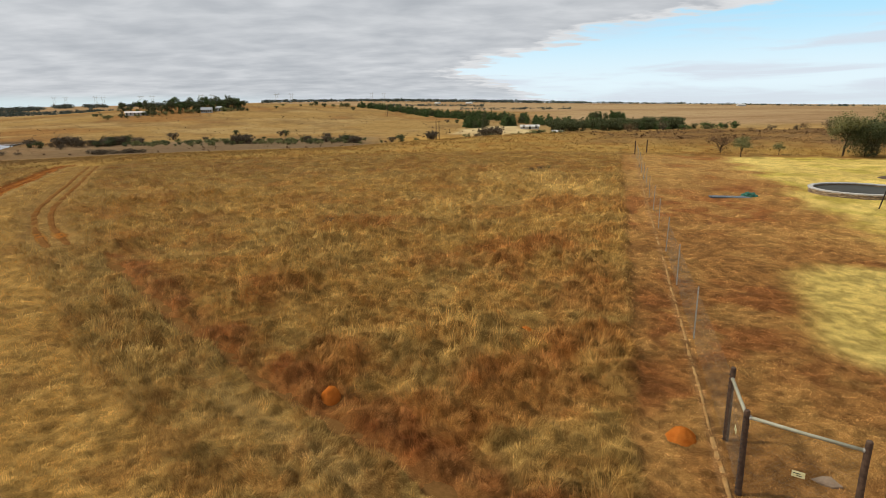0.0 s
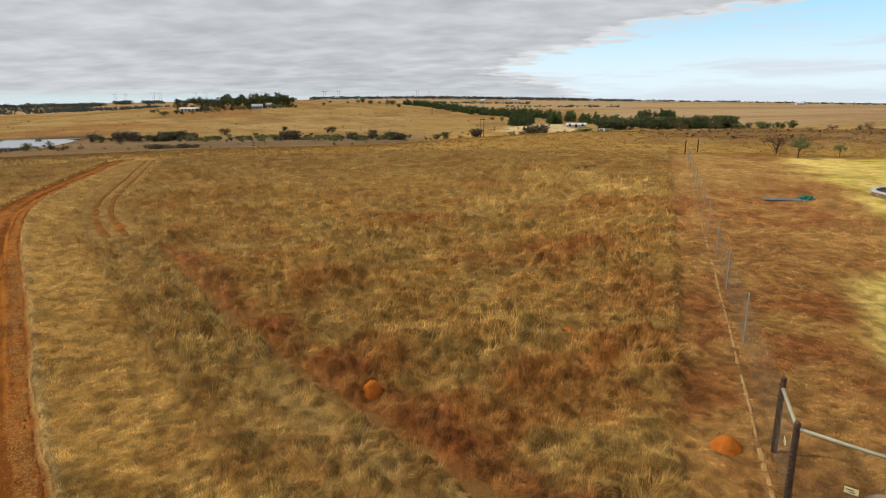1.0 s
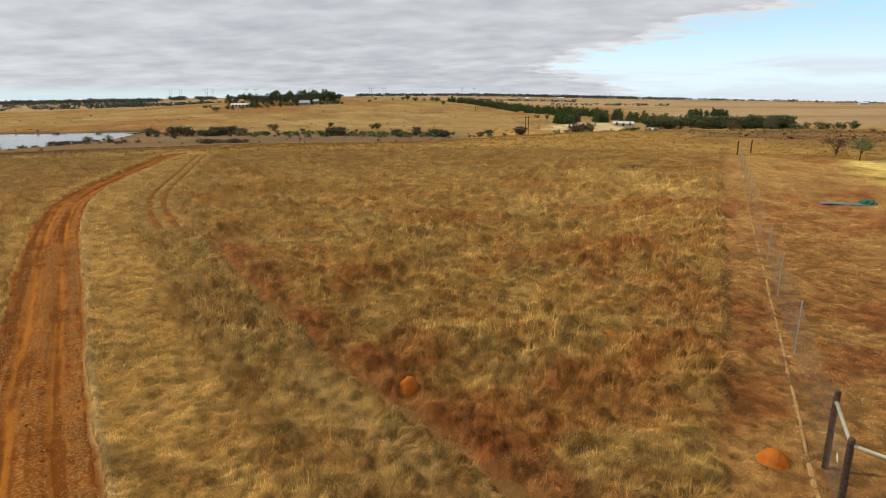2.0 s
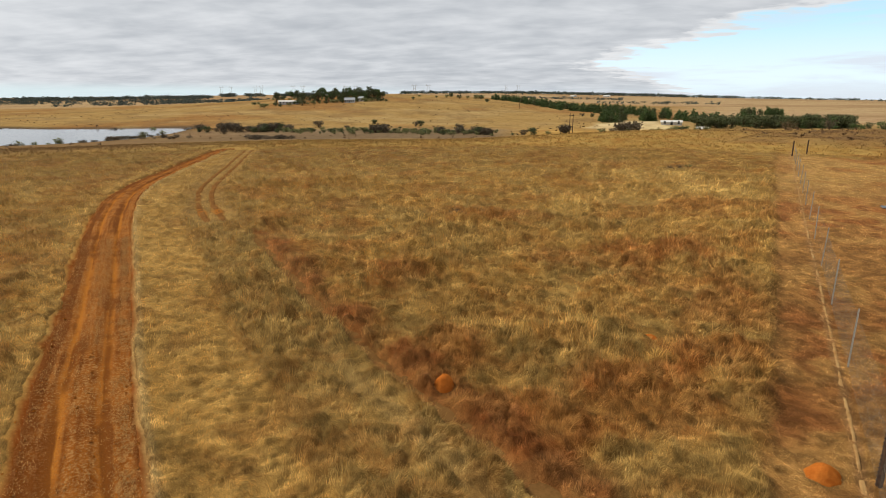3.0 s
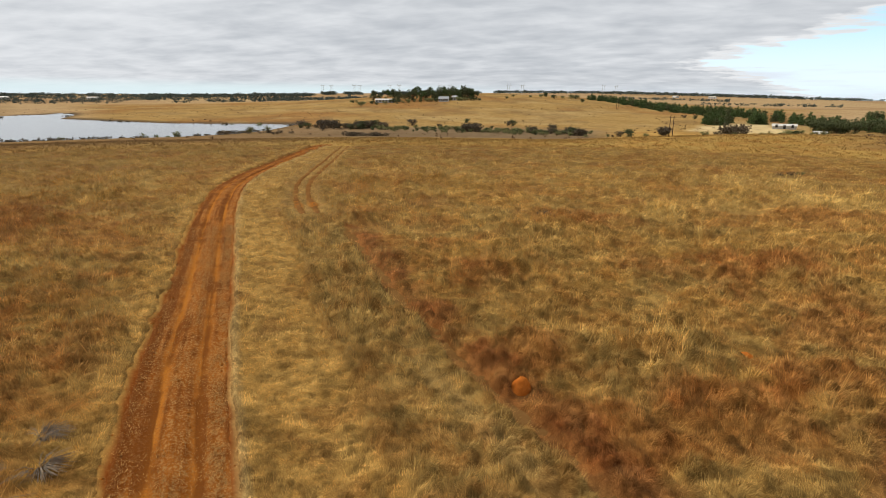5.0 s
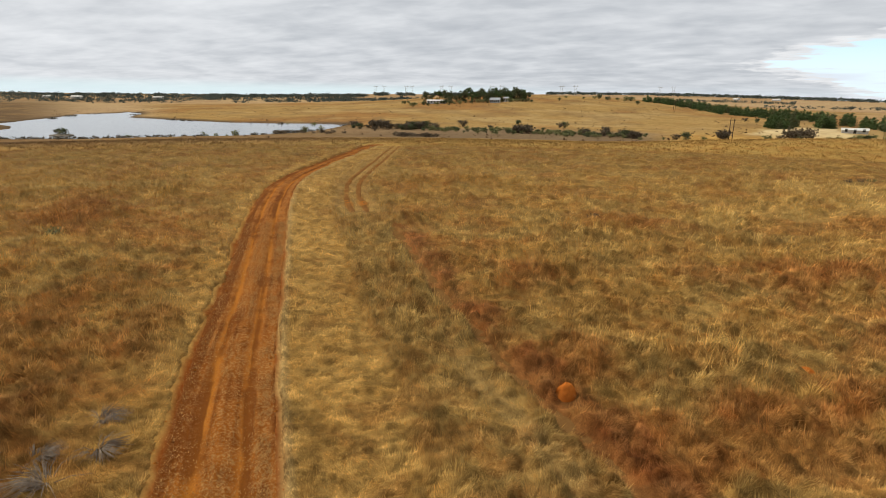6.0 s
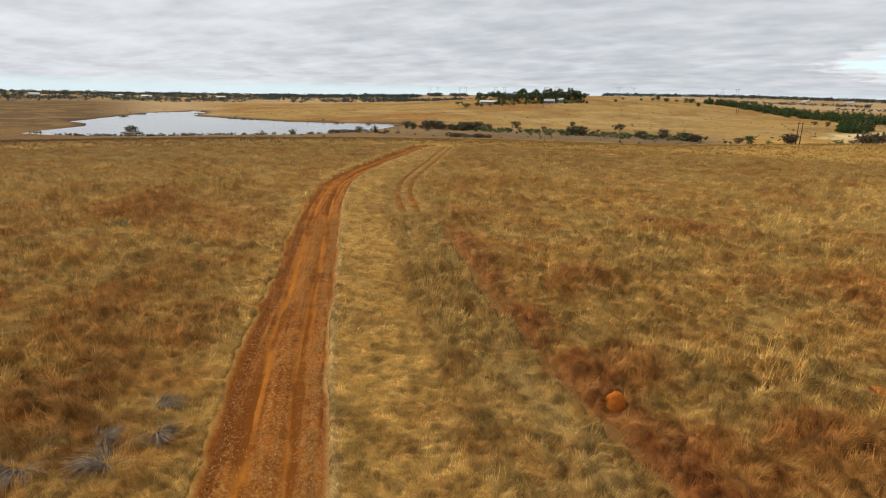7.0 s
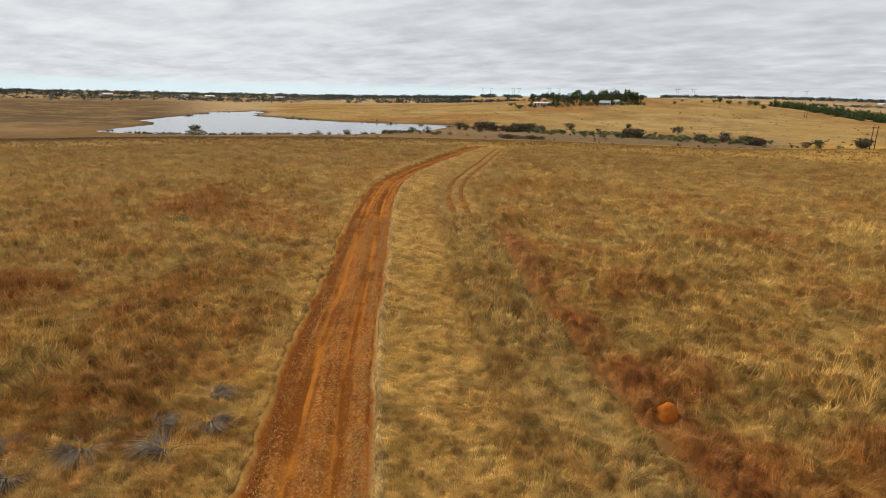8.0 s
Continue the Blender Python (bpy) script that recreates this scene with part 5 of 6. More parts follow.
def shore_reeds():
    """A ragged dark fringe of reeds along the dam's shore."""
    rng = np.random.default_rng(18)
    ring = spline([tuple(p) for p in SHORE] + [tuple(SHORE[0])], 0.8)
    verts, faces, n0 = [], [], 0
    for k in range(len(ring)):
        near = np.hypot(*ring[k]) < 345 and ring[k, 0] > -262
        if fbm(ring[k, 0], ring[k, 1], 18.0, 121) < (0.42 if near else 0.68):
            continue
        for _ in range(2 if near else 1):
            x, y = ring[k] + rng.normal(0, 2.0, 2)
            h = (0.5 + 0.9 * rng.random()) * (1.0 if near else 0.7)
            z = max(zg(x, y), WATER_Z - 0.1)
            v, f = leaf_cloud(rng, [(x, y, z + h * 0.4, 0.9, 0.9, h * 0.55)], 7, 0.6)
            verts.append(v)
            faces.append(f + n0)
            n0 += len(v)
    me = fast_mesh("shore_reeds", np.vstack(verts), np.vstack(faces), THORN)
    tagged(new("shore_reeds", me), "ragged dark reeds fringing the dam", "reeds", kind="stuff")


shore_reeds()
build_pines()
build_farm_grove()
build_valley_bushes()
build_island()
build_lawn_trees()
far_woods()


# ---- fence ----
def wire_mesh(a, b, height, cell, mat_parent, low=0.05):
    """Diamond mesh of thin wires between two feet, one joined part."""
    a, b = Vector(a), Vector(b)
    run = (b - a).length
    along = (b - a).normalized()
    upv = Vector((0, 0, 1))
    side = along.cross(upv).normalized()
    verts, faces = [], []

    def strand(p, q, wd=0.0011):
        d = (q - p).normalized()
        o = d.cross(side).normalized() * wd
        k = len(verts)
        for c in (p + o, q + o, p - o * 0.5 + side * wd, q - o * 0.5 + side * wd, p - o * 0.5 - side * wd, q - o * 0.5 - side * wd):
            verts.append(c)
        faces.extend(((k, k + 1, k + 3, k + 2), (k + 2, k + 3, k + 5, k + 4), (k + 4, k + 5, k + 1, k)))
    span = height - low
    k = -span
    while k < run:
        for sgn in (1, -1):
            s0, s1 = (k, k + span) if sgn > 0 else (k + span, k)
            p, q = (s0, low), (s1, height)
            lo, hi = 0.0, 1.0
            for edge in (0.0, run):
                t = (edge - p[0]) / (q[0] - p[0])
                inside0 = 0 <= p[0] <= run
                inside1 = 0 <= q[0] <= run
                if 0 < t < 1:
                    if (p[0] < edge) == (edge == 0.0) and not inside0:
                        lo = max(lo, t)
                    elif not inside1:
                        hi = min(hi, t)
            pp = a + along * (p[0] + (q[0] - p[0]) * lo) + upv * (p[1] + (q[1] - p[1]) * lo)
            qq = a + along * (p[0] + (q[0] - p[0]) * hi) + upv * (p[1] + (q[1] - p[1]) * hi)
            m0, m1 = (pp - a).dot(along), (qq - a).dot(along)
            if hi > lo and -0.01 <= min(m0, m1) and max(m0, m1) <= run + 0.01:
                strand(pp, qq)
        k += cell
    for h in (low, height * 0.33, height * 0.66, height):
        strand(a + upv * h, b + upv * h, 0.0016)
    me = fast_mesh("mesh_panel", [tuple(v) for v in verts], faces, WIRE)
    ob = new("mesh_panel", me)
    ob.parent = mat_parent
    tagged(ob, "grey diamond wire mesh")


def insulators(parent, height, side, count):
    for i in range(count):
        bm = bmesh.new()
        z = 0.12 + (height - 0.2) * i / (count - 1)
        tube(bm, [(0, 0, 0), (0.028, 0, 0), (0.032, 0, 0), (0.06, 0, 0)], [0.008, 0.008, 0.015, 0.011], 6)
        ob = part("insulator", bm, BLACK, parent)
        ob.matrix_basis = pose(math.cos(side) * 0.055, math.sin(side) * 0.055, z, 0, 0, math.degrees(side))


def build_fence():
    along = math.atan2(FENCE_WAY[1], FENCE_WAY[0])
    posts = {"gate": (7.59, 14.10), "corner": (6.85, 11.91), "end": (8.70, 10.62)}
    heads = {}
    for key, (x, y) in posts.items():
        z = zg(x, y)
        p = thing("fence_post", (x, y, z), "stout creosoted timber strainer post with rows of black insulators", "post", "strainer posts")
        bm = bmesh.new()
        rng = np.random.default_rng(int(x * 100))
        zs = (-0.4, 0.0, 0.5, 1.0, 1.5, 2.0, 2.19, 2.22)
        tube(bm, [(0.012 * math.sin(h * 2.1 + x), 0.010 * math.sin(h * 1.7 + y), h) for h in zs], [0.078, 0.076, 0.073, 0.072, 0.070, 0.068, 0.066, 0.052], 12)
        part("pole", bm, POST, p, smooth_shade=False)
        if key == "gate":
            insulators(p, 2.1, along + math.pi / 2 + 0.5, 18)
        elif key == "corner":
            insulators(p, 2.15, along + math.pi * 0.75, 18)
            insulators(p, 2.15, along - 0.9, 18)
        heads[key] = Vector((x, y, z))
    for a_, b_, h0, h1 in (("gate", "corner", 1.90, 2.06), ("corner", "end", 2.05, 1.98)):
        rail = thing("brace_rail", tuple(heads[a_]), "pale painted steel pipe bracing two fence posts", "rail", "brace rails")
        p0, p1 = heads[a_] + Vector((0, 0, h0)), heads[b_] + Vector((0, 0, h1))
        d = (p1 - p0).normalized()
        bm = bmesh.new()
        tube(bm, [tuple(p0 + d * 0.06 - heads[a_]), tuple((p0 + p1) / 2 + Vector((0, 0, -0.012)) - heads[a_]), tuple(p1 - d * 0.06 - heads[a_])], [0.042, 0.042, 0.042], 10)
        part("pipe", bm, PIPE, rail, smooth_shade=True)
        for q in (p0 + d * 0.07, p1 - d * 0.07):
            bm = bmesh.new()
            tube(bm, [tuple(q - d * 0.02 - heads[a_]), tuple(q + d * 0.02 - heads[a_])], [0.052, 0.052], 10)
            part("collar", bm, STEEL, rail)
        net = thing("mesh_fence", tuple(heads[a_]), "diamond wire mesh strained between the timber posts", "fence", "mesh fence spans")
        off = Vector((0.0, 0.0, 0.0))
        wire_mesh(off, heads[b_] - heads[a_], 2.0, 0.11, net)
    # the line of thin steel posts
    count, step = 13, 7.2
    feet = [heads["gate"]]
    std = None
    for i in range(1, count):
        x, y = FENCE_AT + FENCE_WAY * step * i
        feet.append(Vector((x, y, zg(x, y))))
    for i, f in enumerate(feet[1:]):
        if std is None:
            std = thing("steel_post", tuple(f), "thin galvanised steel fence standard in the mesh fence", "post", "steel fence posts", math.degrees(along))
            bm = bmesh.new()
            for ang in (0, 120, 240):
                m = Matrix.Rotation(radians(ang), 4, "Z")
                box(bm, (0.006, 0.032, 2.55), tuple(m @ Vector((0, 0.016, 0.92))), 0.0, m)
            part("standard", bm, STEEL, std)
            insulators(std, 2.15, math.pi, 12)
            m0 = std.matrix_basis.copy()
        else:
            copy_thing(std, pose(f.x, f.y, f.z, (i * 37 % 5 - 2) * 0.7, (i * 53 % 5 - 2) * 0.7, math.degrees(along)))
    for p, q in zip(feet[:-1], feet[1:]):
        net = thing("mesh_fence", tuple(p), "diamond wire mesh strained between thin steel posts", "fence", "mesh fence spans")
        wire_mesh(Vector((0, 0, 0)), q - p, 1.95, 0.16 if p.y < 30 else 0.7, net)
    # two dark posts of the far gateway
    for x, y in ((33.8, 103.6), (37.0, 106.9)):
        p = thing("gate_post", (x, y, zg(x, y)), "dark timber gate post at the fence's far end", "post", "far gate posts")
        bm = bmesh.new()
        tube(bm, [(0, 0, -0.4), (0, 0, 1.2), (0.02, 0, 2.45), (0.02, 0, 2.5)], [0.11, 0.105, 0.10, 0.07], 10)
        part("pole", bm, POST, p)
    # small warning plates on the mesh
    for (a_, b_, f, h) in (("corner", "end", 0.50, 1.0), ("gate", "corner", 0.55, 1.12)):
        p = heads[a_].lerp(heads[b_], f) + Vector((0, 0, h))
        d = heads[b_] - heads[a_]
        s = thing("warning_plate", tuple(p), "small yellow warning plate wired to the mesh fence", "sign", "warning plates", math.degrees(math.atan2(d.y, d.x)))
        bm = bmesh.new()
        box(bm, (0.26, 0.006, 0.15), (0, -0.012, 0), 0.002)
        part("plate", bm, SIGN, s)
        for hx, wd in ((-0.03, 0.14), (0.02, 0.10)):
            bm = bmesh.new()
            box(bm, (wd, 0.003, 0.018), (hx, -0.017, 0.02 if wd > 0.12 else -0.03))
            part("print_bar", bm, BLACK, s)


build_fence()


# ---- mounds, slab, sheets ----
def mound(x, y, w_, d_, h_, seed, label):
    bm = bmesh.new()
    bmesh.ops.create_icosphere(bm, subdivisions=4, radius=1.0)
    for v in bm.verts:
        q = v.co.copy()
        n_ = noise.fractal(q * 1.6 + Vector((seed, 0, 0)), 0.8, 2.1, 4)
        f = 1 + 0.10 * n_
        z = max(q.z, -0.25)
        taper = 1.12 - 0.42 * max(z, 0.0)
        v.co = Vector((q.x * w_ * f * taper, q.y * d_ * f * taper, z * h_ * f * (1.0 if q.z < 0.6 else 0.96)))
    me = bpy.data.meshes.new("termite_mound")
    bm.to_mesh(me)
    for p in me.polygons:
        p.use_smooth = True
    bm.free()
    me.materials.append(MOUND)
    ob = new("termite_mound", me)
    ob.matrix_basis = pose(x, y, zg(x, y), 0, 0, seed * 41)
    tagged(ob, label, "mound", "termite mounds")


mound(6.45, 14.25, 0.44, 0.36, 0.38, 1, "large bright orange termite mound beside the fence")
mound(-3.62, 16.55, 0.36, 0.31, 0.52, 2, "bright orange termite mound among red grass")
mound(-5.07, 19.7, 0.22, 0.20, 0.36, 3, "small orange termite mound in tall grass")
mound(3.3, 22.4, 0.26, 0.2, 0.17, 4, "low orange termite mound half hidden in grass")
mound(3.0, 35.0, 0.34, 0.28, 0.30, 5, "small orange termite mound out in the field")
mound(7.0, 27.4, 0.3, 0.24, 0.10, 6, "flattened orange soil heap on the verge")


def build_clutter():
    x, y = 9.2, 12.25
    slab = thing("stone_slab", (x, y, zg(x, y)), "broken grey stone slab lying inside the fence", "slab", turn=-20)
    bm = bmesh.new()
    top = [(-0.42, -0.02), (-0.1, 0.20), (0.12, 0.24), (0.30, -0.16), (0.05, -0.24)]
    lo = [bm.verts.new((px, py, 0.0)) for px, py in top]
    hi = [bm.verts.new((px * 0.95, py * 0.95, 0.10 + 0.03 * px)) for px, py in top]
    bm.faces.new(hi)
    bm.faces.new(lo[::-1])
    for k in range(5):
        bm.faces.new((lo[k], lo[(k + 1) % 5], hi[(k + 1) % 5], hi[k]))
    bmesh.ops.bevel(bm, geom=list(bm.edges), offset=0.012, segments=1, affect="EDGES")
    part("slab", bm, worn("grey_stone", (0.20, 0.135, 0.085), (0.29, 0.205, 0.135), 4.0, 0.9, 0.0, 0.6, 0.02, 30.0), slab)
    # stack of sheets with a heap of green net on it
    ax, ay, bx, by = 25.9, 55.2, 28.9, 54.6
    cx, cy = (ax + bx) / 2, (ay + by) / 2 + 0.4
    turn = math.degrees(math.atan2(by - ay, bx - ax))
    st = thing("roof_sheets", (cx, cy, zg(cx, cy)), "stack of blue-grey roofing sheets lying on worn grass", "roofing", turn=turn)
    for i in range(2):
        bm = bmesh.new()
        n = 26
        rows = []
        for yy in (-0.6, 0.6):
            rows.append([bm.verts.new((-1.75 + 3.5 * k / n, yy, 0.012 * math.sin(k * 2.4))) for k in range(n + 1)])
        for k in range(n):
            bm.faces.new((rows[0][k], rows[0][k + 1], rows[1][k + 1], rows[1][k]))
        bmesh.ops.solidify(bm, geom=list(bm.faces), thickness=0.012)
        ob = part("sheet", bm, SHEET, st)
        ob.matrix_basis = pose(0.04 * (i % 3 - 1), 0.03 * (i % 2), 0.05 + 0.055 * i, 0, 0, (i * 7 % 5 - 2) * 0.8)
    nx, ny = 29.5, 55.6
    bm = bmesh.new()
    bmesh.ops.create_icosphere(bm, subdivisions=4, radius=1.0)
    for v in bm.verts:
        n_ = noise.fractal(v.co * 2.6, 0.7, 2.2, 4)
        v.co = Vector((v.co.x * 0.75 * (1 + 0.35 * n_), v.co.y * 0.5 * (1 + 0.35 * n_), max(v.co.z, -0.05) * 0.42 * (1 + 0.5 * n_)))
    me = bpy.data.meshes.new("net_heap")
    bm.to_mesh(me)
    bm.free()
    me.materials.append(TARP)
    ob = new("net_heap", me)
    ob.location = (nx, ny, zg(nx, ny))
    tagged(ob, "crumpled heap of green shade net on the grass", "net")


def build_reservoir():
    cx, cy, rad, high = 41.5, 57.3, 4.6, 0.46
    z = zg(cx, cy) - 0.03
    res = thing("stone_reservoir", (cx, cy, z), "round stone-walled farm reservoir with a concrete rim", "reservoir")
    bm = bmesh.new()
    n = 72
    rings = [[bm.verts.new((math.cos(2 * math.pi * k / n) * r, math.sin(2 * math.pi * k / n) * r, h)) for k in range(n)] for r, h in ((rad - 0.03, -0.2), (rad - 0.03, high), (rad - 0.36, high), (rad - 0.36, 0.0))]
    for a_, b_ in zip(rings[:-1], rings[1:]):
        for k in range(n):
            bm.faces.new((a_[k], a_[(k + 1) % n], b_[(k + 1) % n], b_[k]))
    part("wall", bm, STONE, res)
    bm = bmesh.new()
    prof = ((rad + 0.04, high), (rad + 0.04, high + 0.10), (rad + 0.02, high + 0.12), (rad - 0.40, high + 0.12), (rad - 0.42, high + 0.10), (rad - 0.42, high))
    rings = [[bm.verts.new((math.cos(2 * math.pi * k / n) * r, math.sin(2 * math.pi * k / n) * r, h)) for k in range(n)] for r, h in prof]
    for a_, b_ in zip(rings, rings[1:] + rings[:1]):
        for k in range(n):
            bm.faces.new((a_[k], a_[(k + 1) % n], b_[(k + 1) % n], b_[k]))
    part("rim", bm, CONCRETE, res, "pale concrete rim")
    bm = bmesh.new()
    bmesh.ops.create_circle(bm, cap_ends=True, radius=rad - 0.38, segments=n, matrix=Matrix.Translation((0, 0, high - 0.12)))
    part("water_surface", bm, DARK_WATER, res, "dark still water")
    rng = np.random.default_rng(31)
    meshes = []
    for i in range(5):
        bm = bmesh.new()
        bmesh.ops.create_cube(bm, size=1.0)
        for v in bm.verts:
            v.co = Vector((v.co.x * 0.14, v.co.y * 0.34 * (1 + 0.35 * rng.normal()), v.co.z * 0.15 * (1 + 0.3 * rng.normal())))
        bmesh.ops.bevel(bm, geom=list(bm.edges), offset=0.03, segments=1, affect="EDGES")
        me = bpy.data.meshes.new("stone")
        bm.to_mesh(me)
        bm.free()
        me.materials.append(STONE_FACE)
        meshes.append(me)
    for row in range(3):
        for k in range(80):
            a_ = 2 * math.pi * (k + 0.5 * (row % 2)) / 80
            if math.sin(a_) > 0.35:
                continue
            ob = new("stone", meshes[int(rng.integers(5))])
            ob.parent = res
            ob.matrix_basis = pose(math.cos(a_) * rad, math.sin(a_) * rad, 0.06 + 0.155 * row + rng.normal() * 0.025, rng.normal() * 12, 0, math.degrees(a_) + rng.normal() * 2)


def stone_face(s):
    v = s.node("ShaderNodeNewGeometry").outputs["Position"]
    r = s.node("ShaderNodeObjectInfo").outputs["Random"]
    c = s.mix(r, (0.17, 0.115, 0.075), (0.42, 0.31, 0.19))
    g = s.noise(v, 14.0, 4.0, 0.6)
    c = s.mix(s.span(g, 0.4, 0.7, 0.0, 0.5), c, (0.13, 0.09, 0.06))
    return c, g, 0.6, 0.03


STONE_FACE = material("stone_face", stone_face, 0.9)


def build_shelter():
    """A low shade roof on raking legs beside the reservoir."""
    x, y = 37.6, 48.3
    sh = thing("shade_stand", (x, y, zg(x, y)), "dark steel stand with raking legs and a flat roof", "stand")
    for ang in (35, 145, 215, 325):
        a_ = radians(ang)
        bm = bmesh.new()
        tube(bm, [(math.cos(a_) * 0.75, math.sin(a_) * 0.75, -0.05), (math.cos(a_) * 0.25, math.sin(a_) * 0.25, 2.72)], [0.05, 0.045], 8)
        part("leg", bm, BLACK, sh)
    bm = bmesh.new()
    bmesh.ops.create_cone(bm, cap_ends=True, segments=20, radius1=1.25, radius2=0.35, depth=0.28, matrix=Matrix.Translation((0, 0, 2.8)))
    part("roof", bm, POST, sh)


build_clutter()
build_reservoir()
build_shelter()


# ---- far buildings and lines ----
def house(name, label, x, y, turn, length, deep, wall_h, roof_h, roof_mat, wall_mat, windows, group=""):
    z = zg(x, y)
    h = thing(name, (x, y, z), label, "house", group, turn)
    bm = bmesh.new()
    box(bm, (length, deep, wall_h + 0.8), (0, 0, (wall_h - 0.8) / 2))
    part("wall", bm, wall_mat, h)
    bm = bmesh.new()
    e = 0.45
    pts = [(-length / 2 - e, -deep / 2 - e, wall_h), (length / 2 + e, -deep / 2 - e, wall_h), (length / 2 + e, deep / 2 + e, wall_h), (-length / 2 - e, deep / 2 + e, wall_h),
           (-length / 2 - e, 0, wall_h + roof_h), (length / 2 + e, 0, wall_h + roof_h)]
    v = [bm.verts.new(p) for p in pts]
    for f in ((0, 1, 5, 4), (2, 3, 4, 5), (1, 2, 5), (3, 0, 4), (3, 2, 1, 0)):
        bm.faces.new([v[k] for k in f])
    part("roof", bm, roof_mat, h)
    for i in range(windows):
        wx = length * ((i + 0.5) / windows - 0.5)
        win = part("door" if i == windows // 2 else "window", box(bmesh.new(), (1.3, 0.12, 1.5 if i != windows // 2 else 2.1), (wx, -deep / 2 - 0.03, 1.55 if i != windows // 2 else 1.05), 0.02), DARK_GLASS, h)
        part("frame", box(bmesh.new(), (1.55, 0.10, 0.14), (wx, -deep / 2 - 0.06, 2.42)), WHITEWASH, win)
    return h


def build_farm():
    x, y = polar(21.6, 604)
    house("farmhouse", "white gabled farmhouse under a grey sheet roof among trees", x, y, 12, 9.5, 6.5, 2.6, 2.2, ROOF, WHITEWASH, 5)
    x, y = polar(20.5, 616)
    house("outbuilding", "small white outbuilding beside the farmhouse", x, y, -20, 6.0, 5.0, 3.0, 1.6, ROOF, WHITEWASH, 2)
    x, y = polar(27.2, 618)
    house("long_barn", "long low pale barn on the hill", x, y, 20, 19.0, 7.0, 2.6, 1.3, PALE_ROOF, WHITEWASH, 6)
    x, y = polar(-8.3, 392)
    house("white_shed", "long white shed beside the pine belt", x, y, -6, 12.0, 7.0, 1.7, 1.1, PALE_ROOF, WHITEWASH, 3)
    x, y = polar(-10.9, 300)
    house("small_shed", "small pale shed below the pines", x, y, -12, 4.5, 4.0, 1.7, 0.9, PALE_ROOF, WHITEWASH, 2)
    # far pale buildings on the plains
    for i, (az, r) in enumerate(((60, 1850), (58, 1820), (52, 1780), (66, 1900), (0.5, 2400), (-2.5, 2450), (-26.5, 2200))):
        x, y = polar(az, r)
        house("far_building", "distant pale building among trees", x, y, i * 31, 26.0, 12.0, 5.0, 2.5, PALE_ROOF, WHITEWASH, 2, "far buildings")


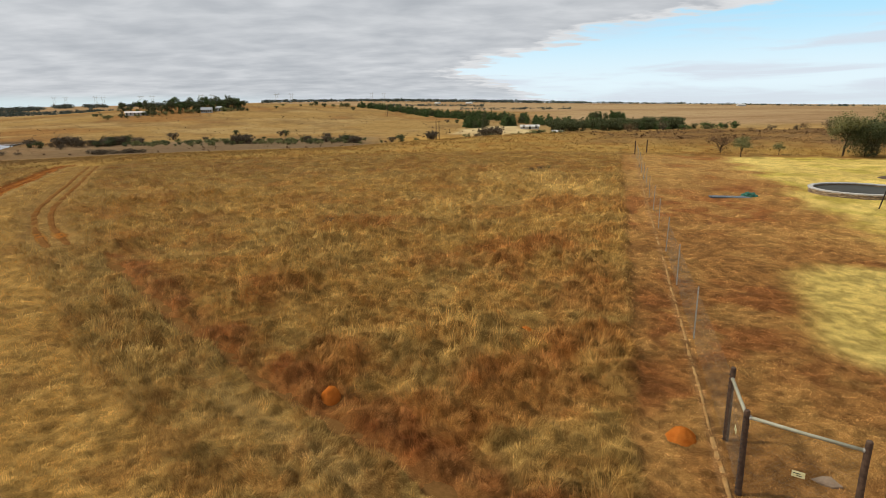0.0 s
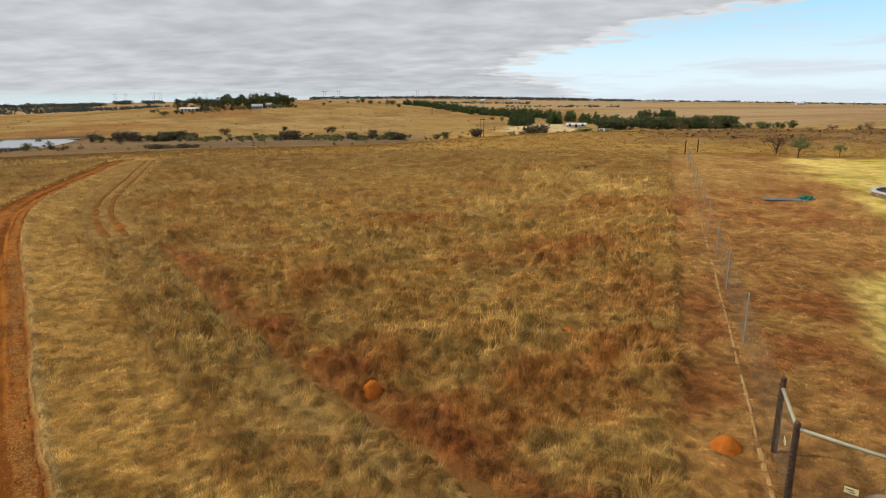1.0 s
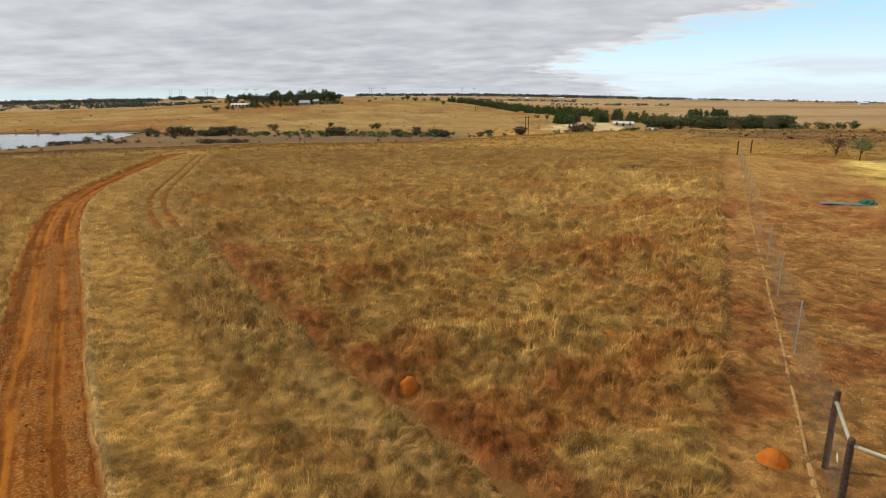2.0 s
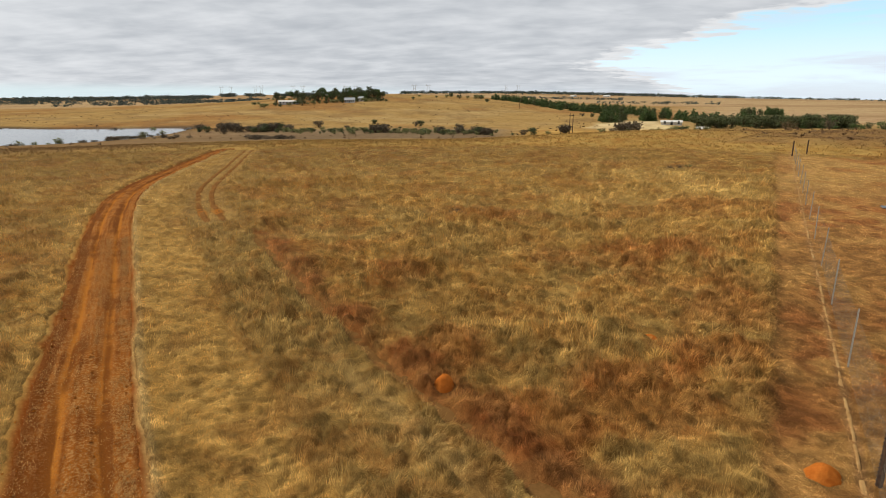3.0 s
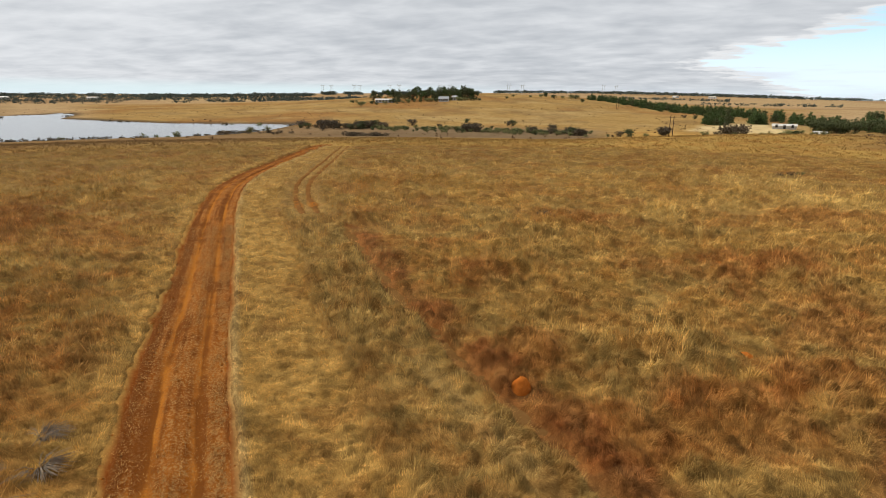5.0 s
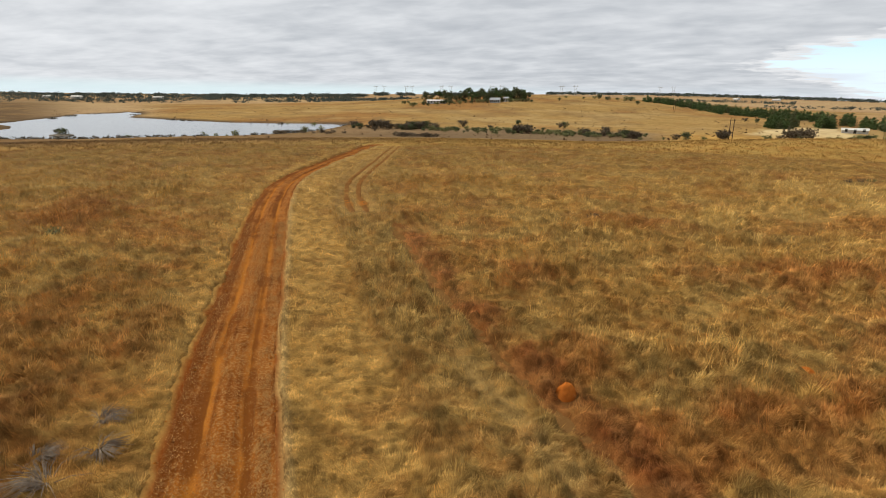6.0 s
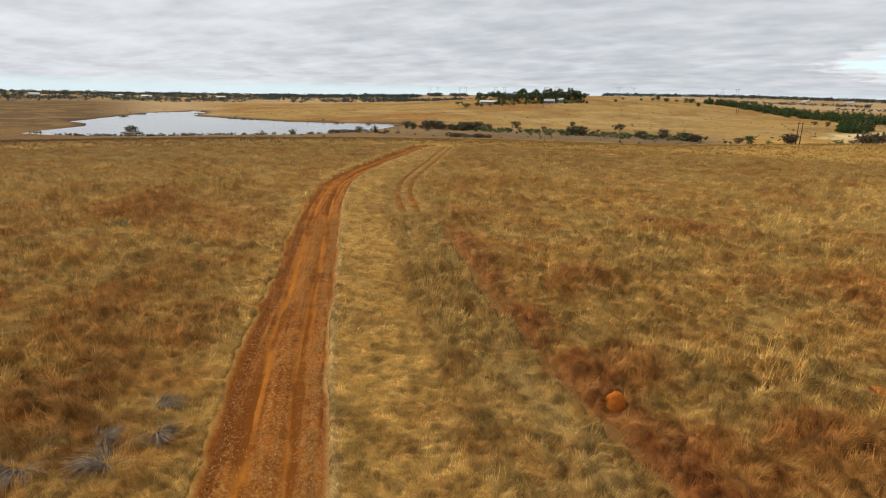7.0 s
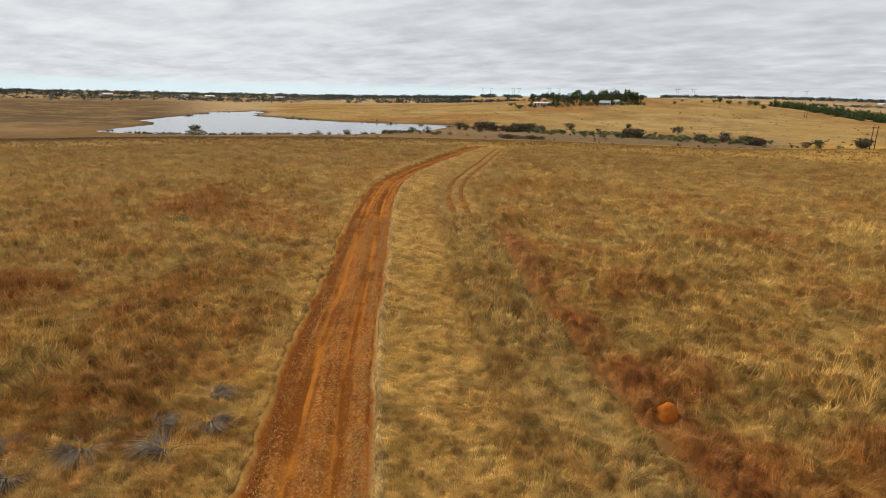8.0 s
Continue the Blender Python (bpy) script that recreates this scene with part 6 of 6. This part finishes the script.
def build_lines():
    p = None
    for az, r in ((30.1, 2300), (29.57, 2300), (26.75, 2250), (25.88, 2250), (21.95, 2100), (21.02, 2100), (15.48, 1900), (14.18, 2000), (6.77, 2500), (5.64, 2400), (33.0, 2600), (32.2, 2600)):
        x, y = polar(az, r)
        if p is None:
            p = thing("power_pylon", (x, y, zg(x, y)), "tall steel transmission pylon on the skyline", "pylon", "transmission pylons", az)
            for sx in (-3.6, 3.6):
                bm = bmesh.new()
                tube(bm, [(sx, 0, -1), (sx * 0.9, 0, 38)], [0.34, 0.30], 4)
                part("leg", bm, STEEL, p)
            bm = bmesh.new()
            tube(bm, [(-9, 0, 38), (9, 0, 38)], [0.36, 0.36], 4)
            part("crossarm", bm, STEEL, p)
            for sx in (-6, 6):
                bm = bmesh.new()
                tube(bm, [(sx * 0.6, 0, 38), (sx, 0, 43)], [0.3, 0.2], 4)
                part("peak", bm, STEEL, p)
            for q in (10, 20, 30):
                bm = bmesh.new()
                tube(bm, [(-3.5, 0, q - 4), (3.4, 0, q + 3)], [0.16, 0.16], 4)
                part("brace", bm, STEEL, p)
        else:
            copy_thing(p, pose(x, y, zg(x, y), 0, 0, az))
    t = None
    for az, r in ((0.55, 300), (5.4, 560)):
        x, y = polar(az, r)
        if t is None:
            t = thing("pole_pair", (x, y, zg(x, y)), "twin timber power poles on the hillside", "power pole", "power poles", az)
            for sx in (-0.75, 0.75):
                bm = bmesh.new()
                tube(bm, [(sx, 0, -0.5), (sx, 0, 9.5)], [0.17, 0.12], 6)
                part("pole", bm, POST, t)
            bm = bmesh.new()
            box(bm, (2.6, 0.16, 0.18), (0, 0, 8.9))
            part("crossarm", bm, POST, t)
        else:
            copy_thing(t, pose(x, y, zg(x, y), 0, 0, az))


build_farm()
build_lines()


# ---- dead shrubs near the road ----
def dead_shrub(x, y, size, seed):
    rng = np.random.default_rng(seed)
    ob = thing("dead_shrub", (x, y, zg(x, y) + 0.10), "grey dead shrub with bare twigs flattened in the grass", "shrub", "dead shrubs", seed * 71 % 360)
    for limb in range(3):
        bm = bmesh.new()
        for i in range(34):
            a_ = rng.normal(0.0, 0.75) + limb * 0.6 - 0.6
            l_ = size * (0.5 + 0.6 * rng.random())
            zt = size * (0.10 + 0.20 * rng.random())
            tube(bm, [(rng.normal(0, 0.05), rng.normal(0, 0.05), 0.0), (math.cos(a_) * l_ * 0.5, math.sin(a_) * l_ * 0.5, zt), (math.cos(a_) * l_, math.sin(a_) * l_, zt * (0.5 + 0.6 * rng.random()))], [0.012, 0.009, 0.003], 3, False)
        part("branch", bm, TWIG, ob)


for i, (x, y, s) in enumerate(((-13.3, 6.6, 1.0), (-14.8, 5.3, 0.95), (-13.5, 8.0, 0.8), (-14.5, 7.0, 0.75), (-15.7, 6.0, 0.8), (-16.2, 4.2, 0.9), (-15.0, 3.7, 0.85),
                               (-16.7, 7.9, 0.65), (-14.7, 8.9, 0.75), (-16.1, 6.9, 0.6))):
    dead_shrub(x, y, s, 500 + i)
for i, (x, y, s) in enumerate(((-8.9, 44.3, 0.55), (-38.0, 21.5, 0.6), (13.4, 81.0, 0.5), (14.6, 81.6, 0.5), (12.2, 80.4, 0.45), (15.6, 81.2, 0.4))):
    stand(make_tree("field_bush", "low dark bush in the dry grass", "bush", 1.1, 1.9, (THORN, OLIVE)[i % 2], 520 + i, 240, 0.16, 0.1, group="field bushes", stems=3), x, y, i * 50, s * 1.1)
